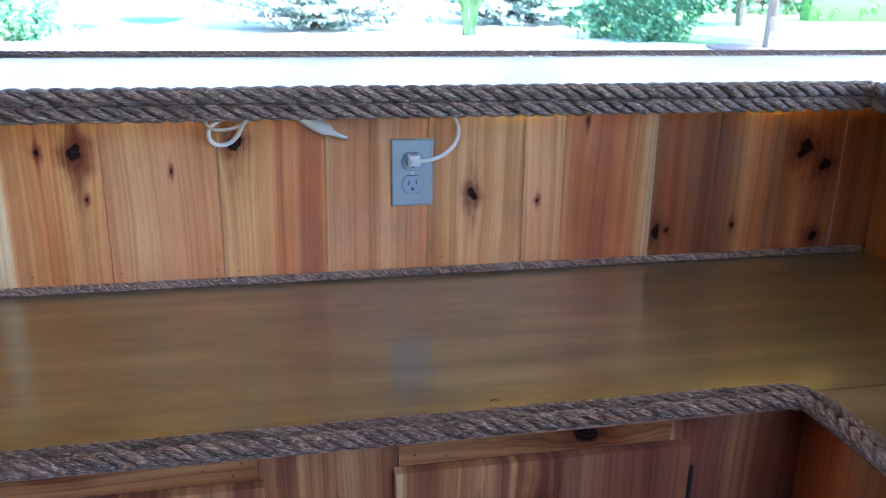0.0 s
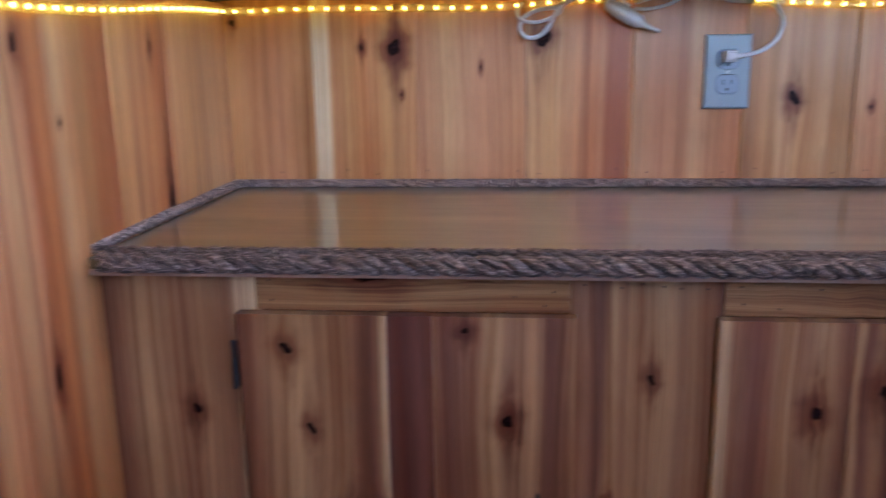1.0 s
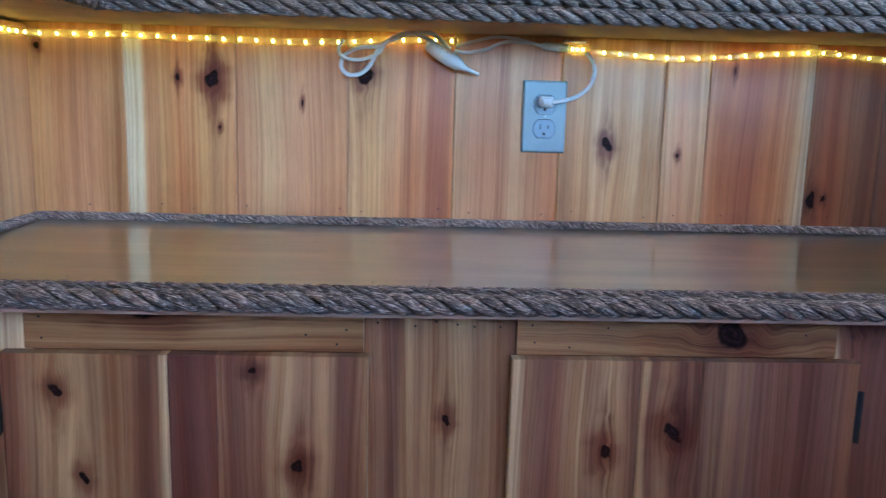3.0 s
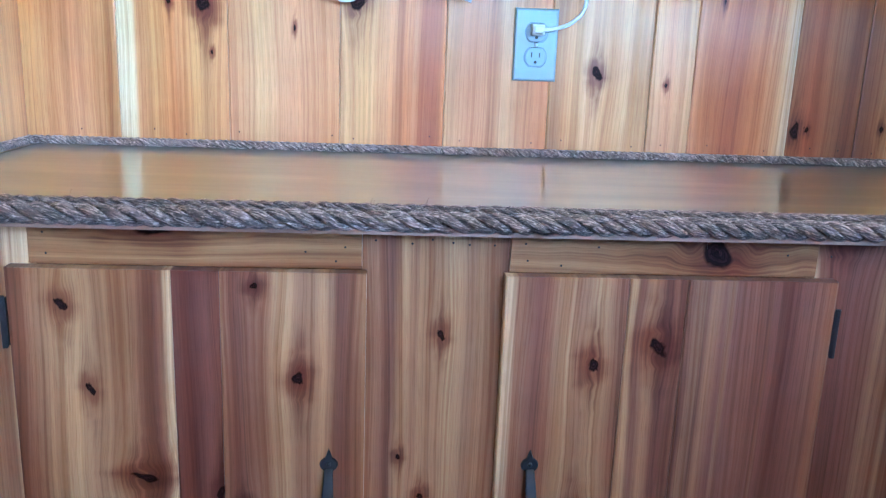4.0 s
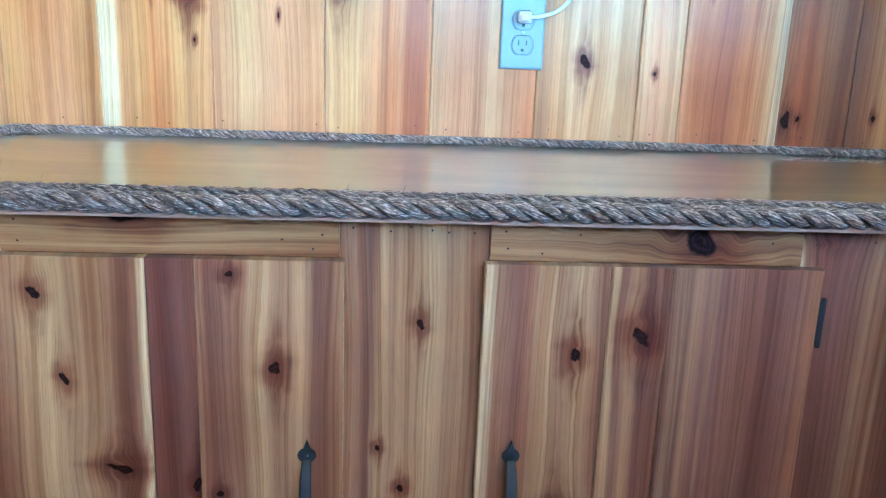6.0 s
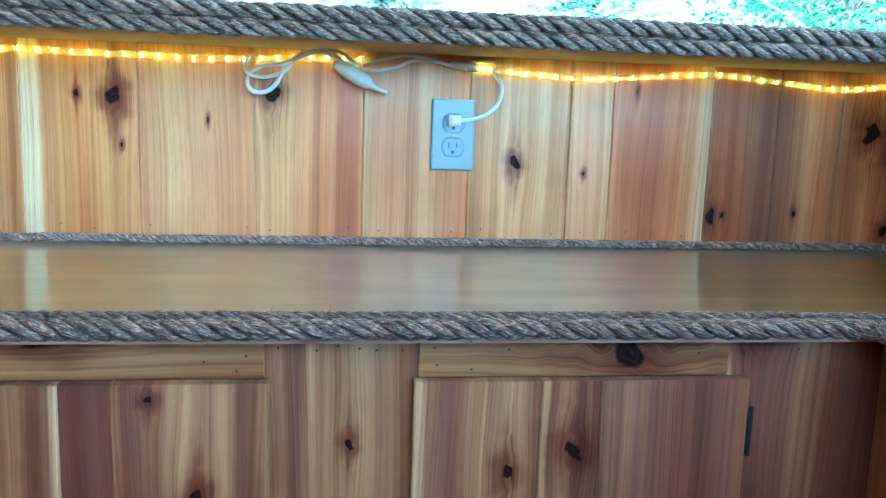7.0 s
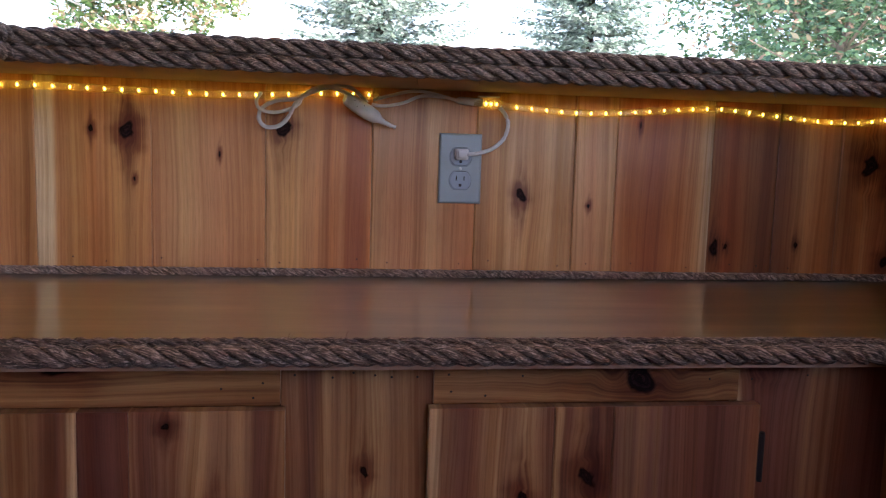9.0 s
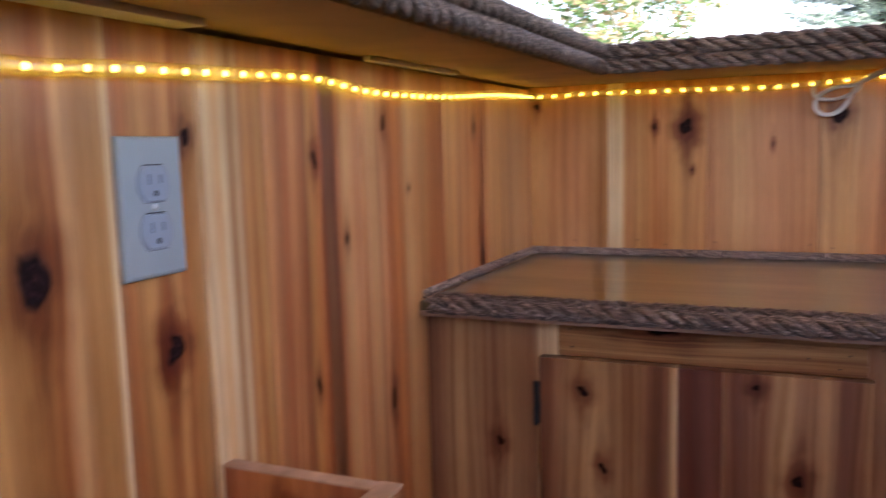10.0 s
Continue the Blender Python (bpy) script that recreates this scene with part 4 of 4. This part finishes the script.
nail_mesh = None
for i, nx in enumerate((-0.20, -0.085, -0.035, 0.05, 0.20, 0.235, 0.36, 0.41, 0.53, 0.58, 0.70, 0.75, 0.83, 0.93, 1.01, 1.06, 1.12)):
    if nail_mesh is None:
        bm = bmesh.new()
        bmesh.ops.create_uvsphere(bm, u_segments=8, v_segments=5, radius=0.0013, matrix=Matrix.Diagonal((1, 0.5, 1, 1)))
        nail = part("nail", bm, SLOT, wall_back)
        nail_mesh = nail.data
    else:
        nail = mesh_ob("nail", nail_mesh, None, wall_back)
    nail.location = (nx, WALL_Y - 0.0002, 0.892 + 0.004 * math.sin(i * 2.3))

for i, (nx, nz) in enumerate(((0.281, 0.836), (0.321, 0.833), (0.343, 0.838), (0.366, 0.835), (0.384, 0.833), (0.412, 0.833), (-0.072, 0.838), (-0.070, 0.815), (0.205, 0.822), (0.248, 0.828),
                              (0.238, 0.812), (0.446, 0.836), (0.449, 0.817), (0.487, 0.812), (0.528, 0.834), (0.745, 0.829), (0.797, 0.828), (0.865, 0.832))):
    nail = mesh_ob("nail", nail_mesh, None, cabinet)
    nail.location = (nx, FRONT_Y - (0.0022 if nx < 0.262 or 0.432 < nx < 0.778 else 0.0002), nz)

# ---- open bin on the left wall ----
bin_ = empty("storage_bin", None, "open-topped red cedar box fixed to the plank wall, pale cut edges", "box")
BZ, B0, B1, BX = 0.805, 0.18, 0.648, -0.086
BINTONE = [(0, RED), (0.06, ORANGE), (0.12, RED), (0.18, BROWN)]
bx0 = left_x(0.5) + 0.008


def bin_board(name, corner, across, width, knots, seed):
    board = plank(name, bin_, corner, across, Z, width, BZ - 0.002 - 0.42, 0.014, BINTONE, knots, seed=seed, du=0.005, dv=0.01)
    return board


bin_board("back_panel", (bx0, B1 - 0.016, 0.42), X, BX - bx0, [(0.06, 0.35, 0.008, 0.012)], 141)
bin_board("front_panel", (BX, B0 + 0.016, 0.42), (-1, 0, 0), BX - bx0, [], 142)
bin_board("side_panel", (BX - 0.018, B1 - 0.018, 0.42), (0, -1, 0), B1 - B0 - 0.036, [], 143)
part("edge", box(bx0, BX - 0.020, B1 - 0.016, B1, BZ - 0.0022, BZ, 0.0008), END_GRAIN, bin_, "pale weathered cut edge")
part("edge", box(BX - 0.0195, BX, B0, B1, BZ - 0.0022, BZ + 0.001, 0.0008), END_GRAIN, bin_, "pale weathered cut edge")
part("edge", box(bx0, BX - 0.020, B0, B0 + 0.016, BZ - 0.0022, BZ, 0.0008), END_GRAIN, bin_, "pale weathered cut edge")
part("outer_panel", box(BX - 0.0030, BX - 0.001, B0, B1, 0.40, BZ - 0.0024, 0.0005), END_GRAIN, bin_, "pale pinkish outer board")
part("base_panel", box(bx0, BX - 0.004, B0, B1, 0.405, 0.419, 0.001), END_GRAIN, bin_)

# ---- roof post ----
post = tagged(part("roof_post", tube_rings([(-0.94, 3.0, -0.02), (-0.94, 3.0, 1.0), (-0.94, 3.0, 2.0), (-0.94, 3.0, 2.62)], lambda i: 0.097 - 0.001 * i, 24), POST_WOOD),
              "round dark grey roof post standing outside the bar", "post")

# ---- garden ----
def leaf_cloud(rng, centres, per, spread, size, flat=1.0, droop=0.0):
    """Many small folded leaves, in clumps round the given centres (place, clump radius)."""
    verts, faces = [], []
    for c, cr in centres:
        for _ in range(per):
            while True:
                d = Vector((rng.uniform(-1, 1), rng.uniform(-1, 1), rng.uniform(-1, 1)))
                if d.length < 1:
                    break
            p = c + Vector((d.x, d.y, d.z * flat)) * cr * spread
            a = Vector((rng.uniform(-1, 1), rng.uniform(-1, 1), rng.uniform(-0.6, 0.4) - droop)).normalized()
            b = a.cross(Vector((rng.uniform(-1, 1), rng.uniform(-1, 1), rng.uniform(0.2, 1)))).normalized()
            s = size * rng.uniform(0.6, 1.3)
            i = len(verts)
            verts += [p - a * s, p + b * s * 0.45 + a * s * 0.1, p + a * s, p - b * s * 0.45 + a * s * 0.1]
            faces.append((i, i + 1, i + 2, i + 3))
    data = bpy.data.meshes.new("crown")
    data.from_pydata(verts, [], faces)
    return data


def limb(points, r0, r1, sides=8):
    n = len(points) - 1
    return tube_rings(points, lambda i: r0 + (r1 - r0) * i / n, sides)


def broadleaf(x, y, height, radius, low, leaves, material, bark, label, seed, trunk=0.12, size=0.10, clumps=150, per=60):
    rng = random.Random(seed)
    tree = empty("tree", pose(x, y, 0), label, "tree", "garden trees")
    line = [(rng.uniform(-0.06, 0.06) * k, rng.uniform(-0.06, 0.06) * k, -0.03 + height * 0.85 * k / 8) for k in range(9)]
    part("trunk", limb(line, trunk, 0.03, 10), bark, tree)
    centres = []
    for k in range(26):
        z = low + (height - low) * rng.random() ** 1.2 * 0.85
        a, reach = rng.random() * 6.28, radius * rng.uniform(0.5, 0.95) * (1 - 0.55 * ((z - low) / (height - low)) ** 2)
        foot = Vector(line[min(8, max(1, int(z / (height * 0.85) * 8)))]) - Vector((0, 0, 0.3))
        tip = Vector((reach * math.cos(a), reach * math.sin(a), z + rng.uniform(0.1, 0.6)))
        mid = foot.lerp(tip, 0.5) + Vector((0, 0, rng.uniform(0.0, 0.3)))
        part("limb", limb([foot, mid, tip], trunk * 0.30, 0.008, 6), bark, tree)
    while len(centres) < clumps:
        d = Vector((rng.uniform(-1, 1), rng.uniform(-1, 1), rng.uniform(-1, 1)))
        if not 0.25 < d.length < 1:
            continue
        edge = 0.8 + 0.35 * noise.noise(d * 1.9 + Vector((seed, 0, 0)))
        centres.append((Vector((d.x * radius * edge, d.y * radius * edge, low + (height - low) * (0.5 + 0.5 * d.z * edge))), radius * rng.uniform(0.10, 0.24)))
    mesh_ob("crown", leaf_cloud(rng, centres, per, 1.0, size, 0.7), leaves, tree)
    return tree


def spruce(x, y, height, radius, label, seed, low=0.3):
    rng = random.Random(seed)
    tree = empty("tree", pose(x, y, 0), label, "tree", "garden trees")
    part("trunk", limb([(0, 0, -0.03), (0.03, 0, height * 0.5), (0, 0, height)], 0.17, 0.02, 10), BARK, tree)
    verts, faces = [], []
    z = low
    while z < height * 0.75:
        ring = radius * (1 - z / height) ** 0.75
        for _ in range(16):
            a = rng.random() * 6.28
            reach = ring * rng.uniform(0.6, 1.12)
            way = Vector((math.cos(a), math.sin(a), 0))
            z0 = z + rng.uniform(-0.15, 0.15)
            spine = [way * reach * f + Vector((0, 0, z0 - 0.10 * reach * math.sin(f * 2.6) + 0.12 * f * f * reach)) for f in (0.0, 0.35, 0.7, 1.0)]
            # needle sprays along the bough
            for _ in range(int(44 * reach)):
                f = rng.random() ** 0.6
                p = spine[0].lerp(spine[3], f) + Vector((0, 0, -0.10 * reach * math.sin(f * 2.6) * 0.7))
                side = Vector((-way.y, way.x, 0)) * rng.choice((-1, 1))
                out = (way * rng.uniform(0.3, 1.0) + side * rng.uniform(0.1, 1.0) + Vector((0, 0, rng.uniform(-0.5, 0.35)))).normalized()
                length = rng.uniform(0.12, 0.30) * (1.15 - 0.5 * f)
                p = p + side * rng.uniform(0, 0.22) * reach * (1 - f)
                b = out.cross(Vector((rng.uniform(-0.4, 0.4), rng.uniform(-0.4, 0.4), 1))).normalized() * length * 0.26
                i = len(verts)
                verts += [p, p + out * length * 0.5 + b, p + out * length, p + out * length * 0.5 - b]
                faces.append((i, i + 1, i + 2, i + 3))
        z += 0.20
    data = bpy.data.meshes.new("crown")
    data.from_pydata(verts, [], faces)
    mesh_ob("crown", data, SPRUCE, tree)
    return tree


def bush(name, x, y, rx, rz, leaves, label, category, seed, clumps=90, per=60, size=0.07):
    rng = random.Random(seed)
    thing = empty(name, pose(x, y, 0), label, category)
    centres = []
    while len(centres) < clumps:
        d = Vector((rng.uniform(-1, 1), rng.uniform(-1, 1), rng.uniform(0, 1)))
        if 0.3 < d.length < 1:
            e = 0.85 + 0.4 * noise.noise(d * 2 + Vector((seed, 1, 0)))
            centres.append((Vector((d.x * rx * e, d.y * rx * e, d.z * rz * e)), rx * rng.uniform(0.08, 0.2)))
    part("stem", limb([(0, 0, -0.03), (0.02, 0, rz * 0.4), (0.05, 0.03, rz * 0.7)], 0.05, 0.015), BARK, thing)
    mesh_ob("foliage", leaf_cloud(rng, centres, per, 1.0, size), leaves, thing)
    return thing


broadleaf(-4.35, 22.0, 9.0, 3.1, 1.9, MAPLE, None, PALE_BARK, "broadleaf tree with green and reddish leaves on a pale trunk", 3, trunk=0.13, size=0.10, clumps=230, per=60)
broadleaf(11.0, 17.2, 9.0, 4.3, 1.9, SHADE, None, BARK, "dark green broadleaf tree in a mulch ring", 5, trunk=0.13, size=0.09, clumps=300, per=70)
broadleaf(16.0, 27.0, 10.0, 4.0, 1.5, SHADE, None, BARK, "tall green broadleaf tree at the lawn's edge", 8, trunk=0.16, size=0.12, clumps=220, per=60)
spruce(1.6, 24.0, 13.0, 3.5, "tall silvery blue spruce on the drive's edge", 11)
spruce(8.7, 27.5, 13.5, 3.7, "tall blue spruce beside the drive", 12)
bush("juniper", -5.6, 19.5, 2.0, 2.0, JUNIPER, "low spreading green juniper bush", "bush", 21, 110, 70)
bush("juniper", 9.4, 20.5, 1.9, 1.9, JUNIPER, "low green juniper bush beside the lawn", "bush", 22, 110, 70)
bush("juniper", -16, 34, 5.0, 5.0, SHADE, "large green shrub far behind the lawn", "bush", 23, 110, 60, 0.16)
bush("juniper", 26, 42, 7.0, 6.0, SHADE, "large green shrub far behind the lawn", "bush", 24, 130, 60, 0.2)


def reed_grass(x, y, height, label, seed):
    rng = random.Random(seed)
    verts, faces = [], []
    for _ in range(420):
        a, lean = rng.random() * 6.28, rng.uniform(0.1, 0.9)
        h = height * rng.uniform(0.7, 1.1)
        way = Vector((math.cos(a), math.sin(a), 0))
        side = Vector((-way.y, way.x, 0)) * 0.012
        base = way * rng.uniform(0, 0.18)
        pts = [base + way * lean * h * 0.55 * f * f + Vector((0, 0, h * (f - 0.32 * lean * f ** 3))) for f in (0, 0.35, 0.7, 1.0)]
        i = len(verts)
        for k, p in enumerate(pts[:3]):
            verts += [p - side * (1 - 0.2 * k), p + side * (1 - 0.2 * k)]
        verts.append(pts[3])
        faces += [(i, i + 1, i + 3, i + 2), (i + 2, i + 3, i + 5, i + 4), (i + 4, i + 5, i + 6)]
    data = bpy.data.meshes.new("ornamental_grass")
    data.from_pydata(verts, [], faces)
    return tagged(mesh_ob("ornamental_grass", data, REED), label, "grass", kind="thing")


reed = reed_grass(0, 0, 2.3, "tall clump of arching ornamental grass", 31)
reed.location = (5.3, 21.5, -0.01)

mulch_ring = tagged(outline_slab("mulch_bed", [(11.0 + 1.3 * math.cos(a), 17.2 + 1.3 * math.sin(a)) for a in (2 * math.pi * k / 28 for k in range(28))], -0.05, 0.03, MULCH), "round grey-brown mulch bed under a tree", "mulch")


def house(name, x, y, w, d, h, wall_mat, roof_mat, label, windows):
    top = empty(name, pose(x, y, 0), label, "house")
    part("wall", box(-w / 2, w / 2, -d / 2, d / 2, -0.05, h, 0), wall_mat, top, smooth=False)
    bm = bmesh.new()
    o, rise = 0.5, d * 0.28
    a = [bm.verts.new(v) for v in ((-w / 2 - o, -d / 2 - o, h), (w / 2 + o, -d / 2 - o, h), (w / 2 + o, d / 2 + o, h), (-w / 2 - o, d / 2 + o, h), (-w / 2 - o, 0, h + rise), (w / 2 + o, 0, h + rise))]
    for f in ((0, 1, 5, 4), (2, 3, 4, 5), (0, 4, 3), (1, 2, 5), (3, 2, 1, 0)):
        bm.faces.new([a[i] for i in f])
    bmesh.ops.recalc_face_normals(bm, faces=bm.faces)
    part("roof", bm, roof_mat, top, smooth=False)
    for wx, wz, ww, wh in windows:
        frame_ob = part("window", box(wx - ww / 2 - 0.08, wx + ww / 2 + 0.08, -d / 2 - 0.06, -d / 2 + 0.02, wz - wh / 2 - 0.08, wz + wh / 2 + 0.08, 0.01), WHITE_PAINT, top, "white framed window")
        part("pane", box(wx - ww / 2, wx + ww / 2, -d / 2 - 0.07, -d / 2 - 0.05, wz - wh / 2, wz + wh / 2, 0), DARK_GLASS, frame_ob)
    return top


house("house", -3.2, 62.0, 9.0, 7.0, 3.0, TAN_WALL, DARK_ROOF, "tan single-storey house with a grey roof across the drive", [(-2.6, 1.5, 1.6, 1.2), (2.4, 1.5, 1.6, 1.2)])
house("house", 41.0, 57.0, 9.0, 7.0, 3.2, BRICK_WALL, DARK_ROOF, "red-brown house with a grey roof beyond the hedge", [(-2.4, 1.7, 1.6, 1.2), (1.6, 1.7, 1.6, 1.2)])

rng = random.Random(77)
hedge = empty("hedge", pose(23.5, 31.0, 0), "clipped bright green box hedge along the lawn", "hedge")
part("core", box(-2.4, 3.5, -0.35, 0.35, -0.03, 1.35, 0.08), HEDGE, hedge)
mesh_ob("foliage", leaf_cloud(rng, [(Vector((rng.uniform(-2.5, 3.6), rng.uniform(-0.4, 0.4), rng.uniform(0.1, 1.45))), 0.2) for _ in range(150)], 40, 1.0, 0.05), HEDGE, hedge)
